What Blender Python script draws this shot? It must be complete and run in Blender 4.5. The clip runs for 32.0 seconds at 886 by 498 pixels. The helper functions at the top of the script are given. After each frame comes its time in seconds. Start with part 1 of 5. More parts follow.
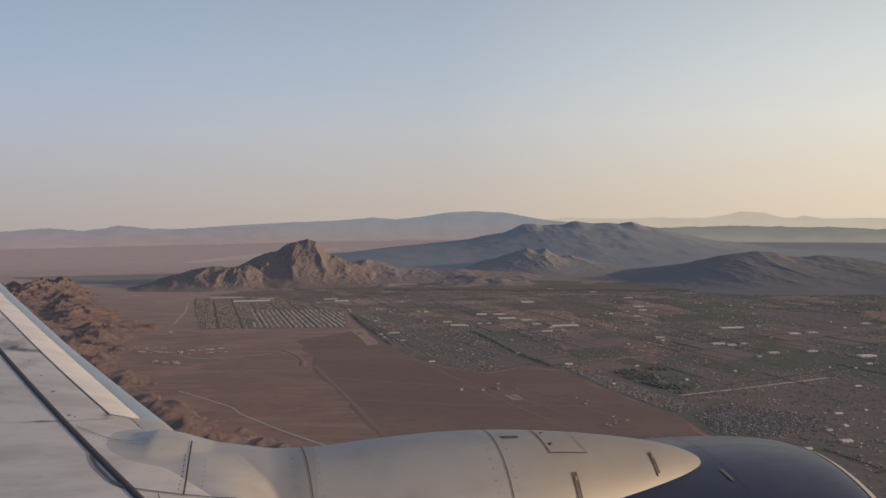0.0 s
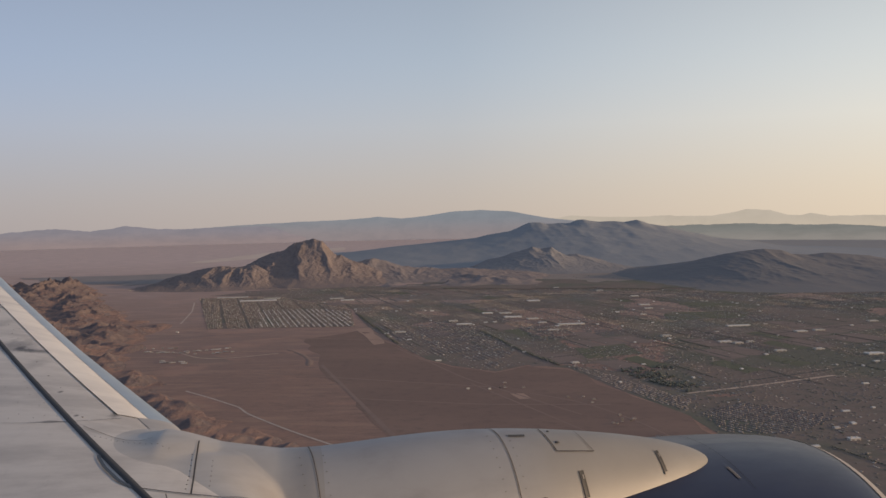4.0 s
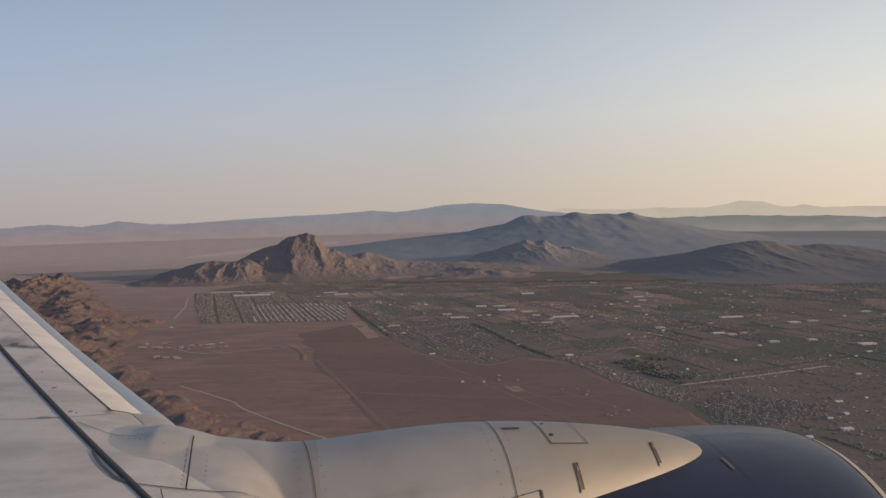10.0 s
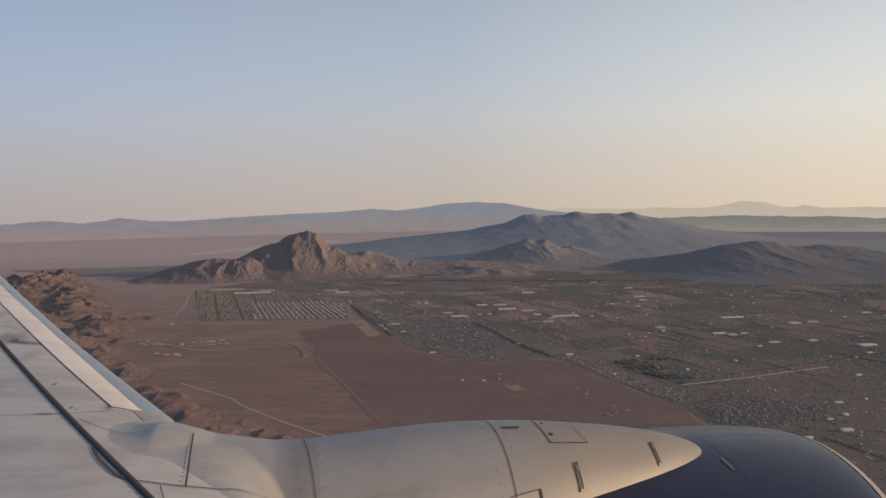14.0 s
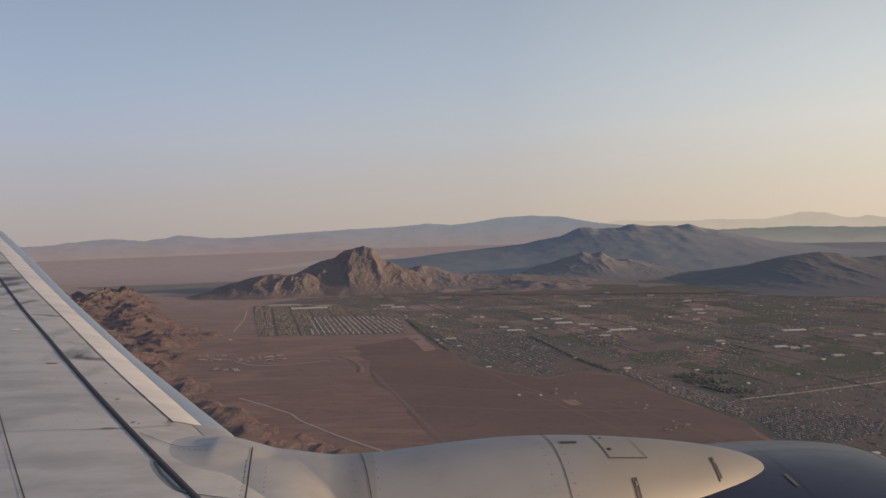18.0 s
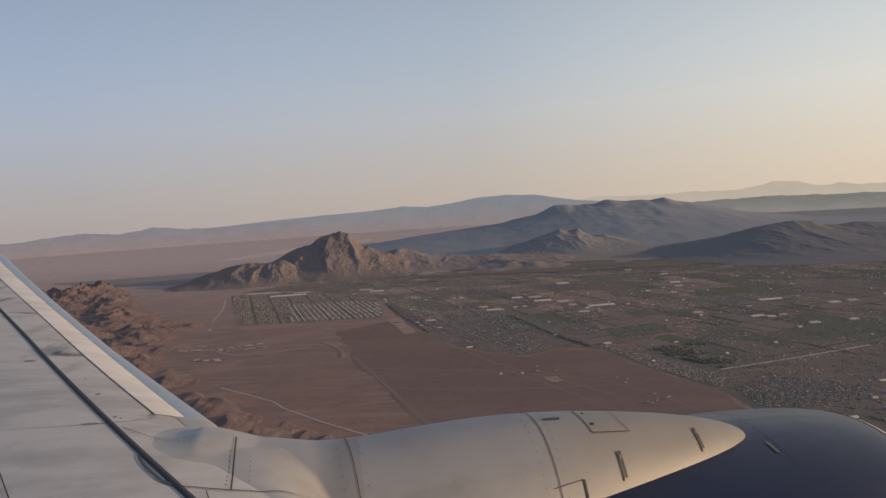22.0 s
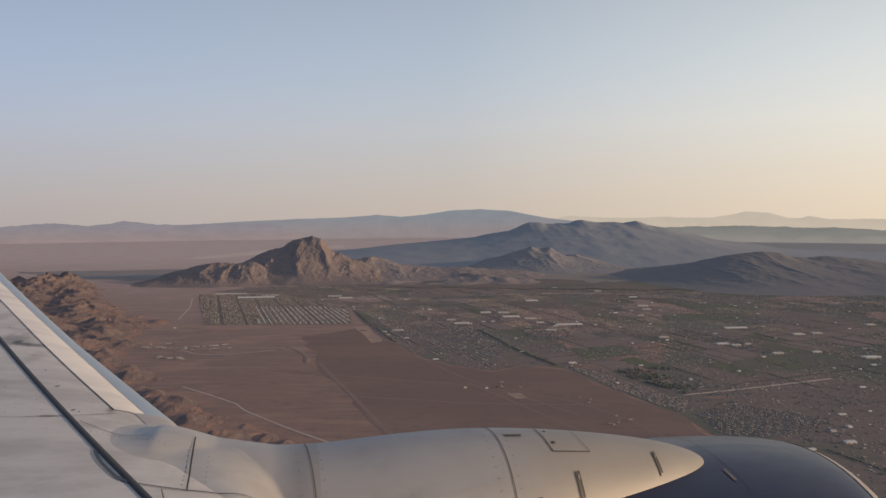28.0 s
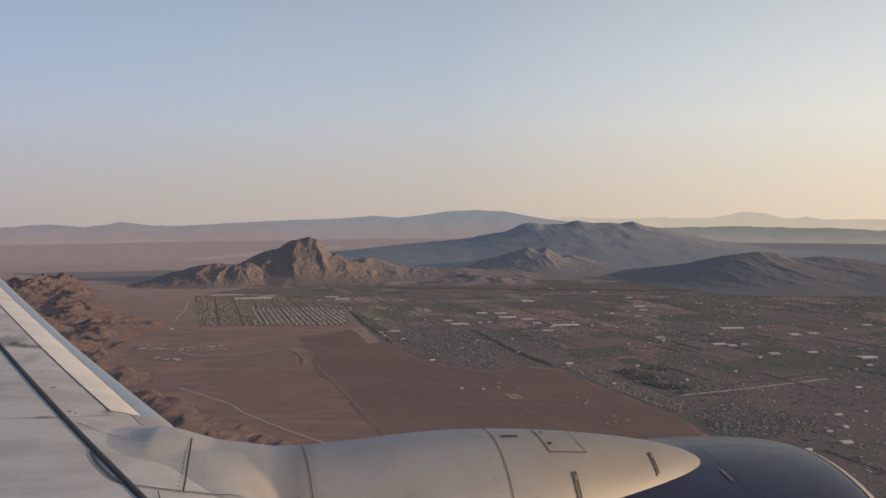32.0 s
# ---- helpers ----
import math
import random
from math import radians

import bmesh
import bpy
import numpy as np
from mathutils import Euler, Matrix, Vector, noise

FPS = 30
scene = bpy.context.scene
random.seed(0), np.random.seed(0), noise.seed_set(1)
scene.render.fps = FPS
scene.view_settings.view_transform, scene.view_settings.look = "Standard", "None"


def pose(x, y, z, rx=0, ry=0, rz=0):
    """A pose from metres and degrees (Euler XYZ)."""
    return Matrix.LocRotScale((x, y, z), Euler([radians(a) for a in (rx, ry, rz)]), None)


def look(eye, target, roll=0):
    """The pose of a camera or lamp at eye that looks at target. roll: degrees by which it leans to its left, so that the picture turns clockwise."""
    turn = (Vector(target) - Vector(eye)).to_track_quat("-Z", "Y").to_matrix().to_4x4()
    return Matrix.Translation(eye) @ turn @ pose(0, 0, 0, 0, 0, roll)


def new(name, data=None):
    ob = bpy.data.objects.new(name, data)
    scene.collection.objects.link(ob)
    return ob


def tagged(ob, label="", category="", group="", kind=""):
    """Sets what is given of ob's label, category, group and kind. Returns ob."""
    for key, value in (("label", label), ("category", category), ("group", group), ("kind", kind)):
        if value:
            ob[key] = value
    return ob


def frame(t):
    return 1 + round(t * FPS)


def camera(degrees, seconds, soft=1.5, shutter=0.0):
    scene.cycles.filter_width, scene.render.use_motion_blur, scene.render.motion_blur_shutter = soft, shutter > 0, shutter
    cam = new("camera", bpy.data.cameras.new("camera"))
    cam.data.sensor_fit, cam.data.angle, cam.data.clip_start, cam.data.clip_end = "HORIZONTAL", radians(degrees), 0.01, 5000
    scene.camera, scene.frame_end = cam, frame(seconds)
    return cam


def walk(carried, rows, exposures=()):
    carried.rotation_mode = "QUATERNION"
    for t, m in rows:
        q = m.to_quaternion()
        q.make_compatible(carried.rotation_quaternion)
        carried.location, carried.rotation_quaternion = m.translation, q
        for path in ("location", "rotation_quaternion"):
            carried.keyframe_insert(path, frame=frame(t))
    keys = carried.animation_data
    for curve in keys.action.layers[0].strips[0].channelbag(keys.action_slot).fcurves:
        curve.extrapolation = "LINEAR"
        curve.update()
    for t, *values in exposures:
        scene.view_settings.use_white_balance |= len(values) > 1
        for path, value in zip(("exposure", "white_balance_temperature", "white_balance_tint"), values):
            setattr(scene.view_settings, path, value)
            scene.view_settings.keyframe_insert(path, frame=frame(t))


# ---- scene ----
from mathutils.geometry import tessellate_polygon

# One plan in metres, z up. The eye sits in the cabin at (0, 0, 100); x runs
# towards the nose of the airplane, y outboard. The landscape is laid out as a
# reduced relief so that its horizon lies inside the view depth.
EYE_Z = 100.0
cam = camera(48.0, 32.0, soft=1.5)
PATH = [
    (0, 88.680, 0.792, 0.312),
    (0.5, 88.821, 0.699, 0.372),
    (1, 88.802, 0.714, 0.517),
    (1.5, 88.639, 0.776, 0.534),
    (2, 88.568, 0.755, 0.444),
    (2.5, 88.630, 0.706, 0.433),
    (3, 88.959, 0.736, 0.839),
    (3.5, 88.785, 0.931, 0.791),
    (5.5, 88.513, 1.172, 0.428),
    (6, 88.583, 1.235, 0.474),
    (6.5, 88.341, 1.440, 0.171),
    (7, 88.323, 1.353, 0.170),
    (7.5, 88.328, 1.344, 0.093),
    (8, 88.337, 1.351, 0.153),
    (8.5, 88.291, 1.269, 0.223),
    (9, 88.335, 1.406, 0.321),
    (9.5, 88.290, 1.423, 0.331),
    (10, 88.239, 1.388, 0.259),
    (10.5, 88.269, 1.328, 0.384),
    (11, 88.198, 1.445, 0.381),
    (11.5, 88.193, 1.313, 0.368),
    (12, 88.226, 1.172, 0.374),
    (12.5, 88.194, 1.251, 0.258),
    (13, 88.158, 1.303, 0.197),
    (13.5, 88.125, 1.228, 0.266),
    (14, 88.163, 1.056, 0.319),
    (14.5, 88.504, 1.339, 1.899),
    (15, 89.054, 0.985, 3.359),
    (15.5, 89.292, 1.221, 3.805),
    (17.5, 89.025, 1.620, 3.589),
    (18, 89.059, 1.655, 3.481),
    (18.5, 89.015, 1.648, 3.233),
    (19, 88.804, 1.903, 2.785),
    (19.5, 88.519, 1.975, 2.299),
    (20, 88.448, 2.010, 2.145),
    (20.5, 88.529, 2.205, 2.268),
    (21, 88.564, 2.410, 2.244),
    (21.5, 88.236, 2.573, 1.967),
    (22, 87.955, 3.735, 2.102),
    (22.5, 87.003, 2.484, 1.695),
    (23, 87.509, 0.213, 0.430),
    (23.5, 88.392, 0.212, 0.230),
    (24, 88.647, 0.244, 0.223),
    (24.5, 88.760, 0.424, 0.535),
    (25, 88.672, 0.512, 0.517),
    (25.5, 88.525, 0.475, 0.405),
    (27.5, 88.273, 0.280, 0.140),
    (28, 88.558, 0.376, 0.582),
    (28.5, 88.704, 0.478, 0.509),
    (29, 88.762, 0.373, 0.442),
    (29.5, 88.739, 0.376, 0.355),
    (30, 88.606, 0.411, 0.339),
    (30.5, 88.541, 0.394, 0.346),
    (31, 88.676, 0.430, 0.376),
    (31.5, 88.659, 0.466, 0.407),
    (32, 88.602, 0.430, 0.382),
]
walk(cam, [(t, pose(0, 0, EYE_Z, rx, ry, rz)) for t, rx, ry, rz in PATH], exposures=[(0.0, 0.0), (14.5, 0.0), (18.0, -0.06), (21.0, -0.08), (22.2, -0.04), (23.0, 0.06), (24.0, 0.08), (28.0, 0.08), (32.0, 0.05)])

# From the drawing grids to metres, scaled unevenly to fit the camera's view: the land
# is squeezed in x and z, the airplane squeezed in x and z and stretched in y.
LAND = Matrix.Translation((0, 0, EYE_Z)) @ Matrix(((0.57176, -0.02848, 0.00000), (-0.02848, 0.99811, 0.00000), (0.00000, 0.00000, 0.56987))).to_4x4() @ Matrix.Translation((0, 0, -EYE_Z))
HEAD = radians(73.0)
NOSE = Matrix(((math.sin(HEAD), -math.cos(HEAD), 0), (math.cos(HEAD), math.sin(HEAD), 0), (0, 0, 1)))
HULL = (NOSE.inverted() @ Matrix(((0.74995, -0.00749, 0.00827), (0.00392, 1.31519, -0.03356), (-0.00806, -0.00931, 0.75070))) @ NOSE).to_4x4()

# ---- world and sun ----
HAZE_LOW = [(0.38, (0.48, 0.42, 0.41)), (0.587, (0.60, 0.505, 0.44)), (0.78, (0.86, 0.71, 0.545)), (1.0, (1.15, 0.88, 0.60))]
HAZE_HIGH = [(0.38, (0.45, 0.53, 0.69)), (0.587, (0.535, 0.605, 0.69)), (0.78, (0.86, 0.875, 0.84)), (1.0, (1.0, 0.96, 0.84))]
SUN_AZ, SUN_EL, GLOW_AZ = 97.0, 8.6, 80.0          # degrees to the right of +y, above the horizon
world = bpy.data.worlds.new("evening_sky")
scene.world = world
world.use_nodes = True
wn, wl = world.node_tree.nodes, world.node_tree.links
sky = wn.new("ShaderNodeTexSky")
sky.sky_type = "NISHITA"
sky.sun_disc = False
sky.sun_elevation = radians(SUN_EL)
sky.sun_rotation = radians(SUN_AZ)
sky.altitude = 900.0
sky.dust_density = 2.5
sky.ozone_density = 1.5
sx = math.cos(radians(SUN_EL)) * math.sin(radians(SUN_AZ))
sy = math.cos(radians(SUN_EL)) * math.cos(radians(SUN_AZ))


def world_ramp(fac, stops):
    n = wn.new("ShaderNodeValToRGB")
    while len(n.color_ramp.elements) < len(stops):
        n.color_ramp.elements.new(0.5)
    for el, (p, c) in zip(n.color_ramp.elements, stops):
        el.position, el.color = p, (*c, 1)
    wl.new(fac, n.inputs["Fac"])
    return n.outputs["Color"]


def world_mix(fac, a, b2):
    n = wn.new("ShaderNodeMix")
    n.data_type = "RGBA"
    for sock, val in ((n.inputs[0], fac), (n.inputs[6], a), (n.inputs[7], b2)):
        if isinstance(val, float):
            sock.default_value = val
        else:
            wl.new(val, sock)
    return n.outputs[2]


# evening haze over the clear sky: warm low down, brightest round the sun
way = wn.new("ShaderNodeTexCoord").outputs["Generated"]
split = wn.new("ShaderNodeSeparateXYZ")
wl.new(way, split.inputs[0])
toward = wn.new("ShaderNodeVectorMath")
toward.operation = "DOT_PRODUCT"
toward.inputs[1].default_value = (math.sin(radians(GLOW_AZ)), math.cos(radians(GLOW_AZ)), 0.0)
wl.new(way, toward.inputs[0])
near = wn.new("ShaderNodeMapRange")
near.inputs["From Min"].default_value, near.inputs["From Max"].default_value = -1.0, 1.0
wl.new(toward.outputs["Value"], near.inputs["Value"])
low = world_ramp(near.outputs["Result"], HAZE_LOW)
high = world_ramp(near.outputs["Result"], HAZE_HIGH)
rise = wn.new("ShaderNodeMapRange")
rise.interpolation_type = "SMOOTHSTEP"
rise.inputs["From Min"].default_value, rise.inputs["From Max"].default_value = -0.017, 0.18
wl.new(split.outputs["Z"], rise.inputs["Value"])
top = wn.new("ShaderNodeMapRange")
top.inputs["From Min"].default_value, top.inputs["From Max"].default_value, top.inputs["To Max"].default_value = 0.098, 0.394, 0.8
wl.new(split.outputs["Z"], top.inputs["Value"])
haze = world_mix(rise.outputs["Result"], low, high)
zenith = wn.new("ShaderNodeRGB")
zenith.outputs[0].default_value = (0.15, 0.195, 0.30, 1)
haze = world_mix(top.outputs["Result"], haze, zenith.outputs[0])
dim = wn.new("ShaderNodeVectorMath")
dim.operation = "SCALE"
dim.inputs["Scale"].default_value = 0.10
wl.new(sky.outputs["Color"], dim.inputs[0])
wl.new(world_mix(0.85, dim.outputs["Vector"], haze), wn["Background"].inputs["Color"])
wn["Background"].inputs["Strength"].default_value = 1.0
sun = new("sun", bpy.data.lights.new("sun", "SUN"))
sun.data.energy = 3.4
sun.data.angle = radians(0.6)
sun.data.color = (1.0, 0.70, 0.44)
sun.matrix_world = look((sx * 50, sy * 50, EYE_Z + 300), (0, 0, EYE_Z + 300 - 50 * math.sin(radians(SUN_EL))))
scene.view_settings.exposure = 0.0


# ---- materials ----
def rgb(r, g, b):
    """Linear colour from display values 0 to 255."""
    return tuple(((c / 255 + 0.055) / 1.055) ** 2.4 if c > 10 else c / 255 / 12.92 for c in (r, g, b)) + (1.0,)


class Mat:
    """A small wrapper round a node material."""

    def __init__(self, name, rough=0.9, metal=0.0, coat=0.0, spec=0.5, have=None, grid=None):
        self.m = have or bpy.data.materials.new(name)
        self.m.use_nodes = True
        self.t = self.m.node_tree
        self.b = self.t.nodes["Principled BSDF"]
        self.co = self.node("ShaderNodeTexCoord").outputs["Object"]
        if grid is not None:
            self.co = self.on_grid(grid.inverted())
        if have:
            return
        self.b.inputs["Roughness"].default_value = rough
        self.b.inputs["Metallic"].default_value = metal
        self.b.inputs["Coat Weight"].default_value = coat
        self.b.inputs["Specular IOR Level"].default_value = spec

    def node(self, kind, **sets):
        n = self.t.nodes.new(kind)
        for k, v in sets.items():
            n.inputs[k.replace("_", " ")].default_value = v
        return n

    def on_grid(self, back):
        """The object's coordinates, taken back to its drawing grid."""
        join = self.t.nodes.new("ShaderNodeCombineXYZ")
        for i in range(3):
            dot = self.t.nodes.new("ShaderNodeVectorMath")
            dot.operation = "DOT_PRODUCT"
            dot.inputs[1].default_value = back[i][:3]
            self.link(self.co, dot.inputs[0])
            add = self.t.nodes.new("ShaderNodeMath")
            add.inputs[1].default_value = back[i][3]
            self.link(dot.outputs["Value"], add.inputs[0])
            self.link(add.outputs[0], join.inputs[i])
        return join.outputs[0]

    def link(self, a, b):
        self.t.links.new(a, b)

    def scaled(self, sx, sy, sz, rot=0.0):
        n = self.node("ShaderNodeMapping")
        n.inputs["Scale"].default_value = (sx, sy, sz)
        n.inputs["Rotation"].default_value = (0, 0, rot)
        self.link(self.co, n.inputs["Vector"])
        return n.outputs["Vector"]

    def noise(self, scale, detail=6.0, rough=0.6, vec=None, dist=0.0):
        n = self.node("ShaderNodeTexNoise", Scale=scale, Detail=detail, Roughness=rough, Distortion=dist)
        self.link(vec if vec is not None else self.co, n.inputs["Vector"])
        return n.outputs["Fac"]

    def ramp(self, fac, stops):
        n = self.node("ShaderNodeValToRGB")
        e = n.color_ramp.elements
        while len(e) < len(stops):
            e.new(0.5)
        for el, (p, c) in zip(e, stops):
            el.position, el.color = p, c
        self.link(fac, n.inputs["Fac"])
        return n.outputs["Color"]

    def mix(self, fac, a, b, mode="MIX"):
        n = self.t.nodes.new("ShaderNodeMix")
        n.data_type, n.blend_type = "RGBA", mode
        for sock, val in ((n.inputs[0], fac), (n.inputs[6], a), (n.inputs[7], b)):
            if isinstance(val, (float, int)):
                sock.default_value = val
            elif isinstance(val, tuple):
                sock.default_value = val
            else:
                self.link(val, sock)
        return n.outputs[2]

    def math(self, op, a, b=0.0):
        n = self.t.nodes.new("ShaderNodeMath")
        n.operation = op
        for sock, val in zip(n.inputs, (a, b)):
            if isinstance(val, (float, int)):
                sock.default_value = val
            else:
                self.link(val, sock)
        return n.outputs[0]

    def base(self, col):
        if isinstance(col, tuple):
            self.b.inputs["Base Color"].default_value = col
        else:
            self.link(col, self.b.inputs["Base Color"])
        return self

    def rough(self, sock):
        self.link(sock, self.b.inputs["Roughness"])

    def bump(self, fac, strength, distance):
        n = self.node("ShaderNodeBump", Strength=strength, Distance=distance)
        self.link(fac, n.inputs["Height"])
        self.link(n.outputs["Normal"], self.b.inputs["Normal"])
        return self


def ramp01(m, fac, lo, hi):
    n = m.t.nodes.new("ShaderNodeMapRange")
    n.interpolation_type = "SMOOTHSTEP"
    m.link(fac, n.inputs["Value"])
    n.inputs["From Min"].default_value, n.inputs["From Max"].default_value = lo, hi
    return n.outputs["Result"]


def paint_mat(name, col, dirt, rough=0.32, coat=0.25):
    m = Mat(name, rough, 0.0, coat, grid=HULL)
    big = m.noise(1.3, 4.0, 0.55)
    fine = m.noise(14.0, 6.0, 0.7, m.scaled(0.25, 1.0, 1.0))
    streak = m.noise(5.0, 5.0, 0.65, m.scaled(0.35, 2.2, 2.2))
    f = m.math("MULTIPLY", m.math("MULTIPLY", ramp01(m, streak, 0.45, 0.85), ramp01(m, big, 0.35, 0.7)), 0.2)
    c = m.mix(f, col, dirt)
    mott = m.noise(2.6, 7.0, 0.62, m.scaled(0.6, 1.2, 1.0))
    c = m.mix(m.math("MULTIPLY", ramp01(m, mott, 0.42, 0.66), 0.44), c, dirt)
    grime = m.noise(1.1, 5.0, 0.6, m.scaled(0.5, 1.6, 1.6, radians(14)), 0.6)
    c = m.mix(m.math("MULTIPLY", ramp01(m, grime, 0.44, 0.66), 0.30), c, dirt)
    drip = m.noise(9.0, 4.0, 0.6, m.scaled(1.0, 0.12, 0.12))
    c = m.mix(m.math("MULTIPLY", m.math("MULTIPLY", ramp01(m, drip, 0.55, 0.75), ramp01(m, big, 0.4, 0.6)), 0.1), c, dirt)
    speck = ramp01(m, m.noise(85.0, 2.0, 0.5), 0.74, 0.80)
    c = m.mix(m.math("MULTIPLY", speck, 0.25), c, dirt)
    m.base(m.mix(m.math("MULTIPLY", fine, 0.12), c, dirt))
    m.rough(m.math("ADD", m.math("MULTIPLY", fine, 0.16), rough - 0.08))
    return m.bump(m.noise(3.0, 3.0, 0.5), 0.05, 0.01).m


M_WHITE = paint_mat("grey_white_airplane_paint", (0.285, 0.29, 0.303, 1), (0.165, 0.162, 0.168, 1), 0.5, 0.0)
M_WHITE.node_tree.nodes["Principled BSDF"].inputs["Metallic"].default_value = 0.12
M_WHITE.node_tree.nodes["Principled BSDF"].inputs["Specular IOR Level"].default_value = 0.28
# Paler than the pylon paint: the fillet's sunlit patch is put into this colour.
M_SADDLE = paint_mat("lit_fillet_paint", (0.425, 0.402, 0.372, 1), (0.26, 0.23, 0.21, 1), 0.52, 0.0)


def tone_along(mat, col, u0, u1, low_tone=(0.20, 0.196, 0.193, 1)):
    """Blends in a second, noise-mottled tone between two stations along the airplane's length."""
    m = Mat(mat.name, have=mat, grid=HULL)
    sep = m.node("ShaderNodeSeparateXYZ")
    m.link(m.co, sep.inputs[0])
    f = ramp01(m, m.math("ADD", sep.outputs["X"], m.math("MULTIPLY", m.noise(4.0, 4.0, 0.6), 0.12)), u0, u1)
    old = m.b.inputs["Base Color"].links[0].from_socket
    m.link(m.mix(f, old, m.mix(m.noise(3.0, 5.0, 0.6), low_tone, col)), m.b.inputs["Base Color"])


# The sunlit fillet tone is blended off into the pylon's darker tone.
tone_along(M_SADDLE, (0.24, 0.243, 0.252, 1), 0.0, 0.22)
# Warm evening light on the tip, put into the colour from the joint forward.
tone_along(M_WHITE, (0.295, 0.28, 0.26, 1), 1.15, 1.75, (0.215, 0.204, 0.19, 1))


def smudge(mat, marks, col):
    """Sooty smears on a paint: (u, v, length along u, length along v, strength)."""
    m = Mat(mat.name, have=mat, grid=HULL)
    warp = m.noise(14.0, 5.0, 0.65, m.scaled(1.0, 0.45, 1.0))
    total = None
    for u, v, lu, lv, s in marks:
        mp = m.node("ShaderNodeMapping")
        mp.vector_type = "TEXTURE"
        mp.inputs["Location"].default_value = (u, v, -0.95)
        mp.inputs["Scale"].default_value = (lu, lv, 4.0)
        m.link(m.co, mp.inputs["Vector"])
        gr = m.t.nodes.new("ShaderNodeTexGradient")
        gr.gradient_type = "SPHERICAL"
        m.link(mp.outputs["Vector"], gr.inputs["Vector"])
        f = m.math("MULTIPLY", ramp01(m, m.math("ADD", gr.outputs["Fac"], m.math("SUBTRACT", m.math("MULTIPLY", warp, 1.3), 0.75)), 0.02, 0.8), s)
        total = f if total is None else m.math("MAXIMUM", total, f)
    old = m.b.inputs["Base Color"].links[0].from_socket
    m.link(m.mix(total, old, col), m.b.inputs["Base Color"])
    return mat


M_WING = paint_mat("wing_grey_paint", (0.56, 0.525, 0.485, 1), (0.25, 0.225, 0.21, 1), 0.5, 0.0)
M_WING.node_tree.nodes["Principled BSDF"].inputs["Specular IOR Level"].default_value = 0.18
smudge(M_WING, [
    (-2.05, 5.50, 0.09, 0.20, 1.0), (-1.98, 5.45, 0.30, 0.13, 0.9), (-2.12, 5.60, 0.22, 0.50, 0.55),
    (-5.00, 10.85, 0.34, 0.9, 1.0), (-4.66, 10.2, 0.22, 1.0, 0.85), (-4.26, 9.5, 0.14, 0.9, 0.7), (-3.72, 8.5, 0.11, 0.6, 0.75),
    (-3.10, 7.6, 0.28, 0.13, 0.7), (-6.18, 13.1, 0.36, 0.9, 0.8), (-1.355, 4.22, 0.022, 0.04, 0.8), (-1.12, 3.72, 0.018, 0.035, 0.8),
    (-0.94, 3.86, 0.05, 0.22, 0.75), (-1.20, 3.60, 0.14, 0.03, 0.6), (-1.75, 5.0, 0.10, 0.5, 0.25), (-2.6, 6.6, 0.12, 0.7, 0.3)], (0.055, 0.048, 0.046, 1))
M_SLAT = paint_mat("slat_cream_metal", (0.84, 0.76, 0.65, 1), (0.52, 0.46, 0.39, 1), 0.45, 0.0)
M_NOSE = paint_mat("leading_edge_metal", (0.42, 0.455, 0.465, 1), (0.33, 0.35, 0.355, 1), 0.38, 0.0)
M_NOSE.node_tree.nodes["Principled BSDF"].inputs["Metallic"].default_value = 0.6
M_NAVY = paint_mat("navy_cowl_paint", (0.014, 0.018, 0.048, 1), (0.028, 0.03, 0.05, 1), 0.36, 0.0)
M_NAVY.node_tree.nodes["Principled BSDF"].inputs["Specular IOR Level"].default_value = 0.26
M_LIP = Mat("polished_inlet_lip", 0.5, 0.5).base((0.40, 0.345, 0.30, 1)).m
M_SEAL = Mat("black_rubber_seal", 0.7).base((0.022, 0.020, 0.022, 1)).m
M_SEAM = Mat("dark_panel_gap", 0.8).base((0.05, 0.043, 0.04, 1)).m
M_GROOVE = Mat("dark_navy_groove", 0.7).base((0.010, 0.011, 0.020, 1)).m
M_SLOT = Mat("dark_recess", 0.6).base((0.05, 0.045, 0.04, 1)).m
M_CHROME = Mat("worn_steel_edge", 0.6, 0.3).base((0.25, 0.23, 0.21, 1)).m
M_FAINT = Mat("grimy_hairline", 0.7).base((0.22, 0.20, 0.19, 1)).m
M_MARK = Mat("white_marker_paint", 0.5).base((0.82, 0.80, 0.77, 1)).m
M_BULB = Mat("blue_grey_bulb_rubber", 0.6).base((0.045, 0.055, 0.068, 1)).m
M_STAIN = Mat("sooty_stain", 0.7).base((0.10, 0.09, 0.085, 1)).m

DESERT_A, DESERT_B, DESERT_C = (0.285, 0.183, 0.143, 1), (0.236, 0.155, 0.126, 1), (0.345, 0.216, 0.162, 1)


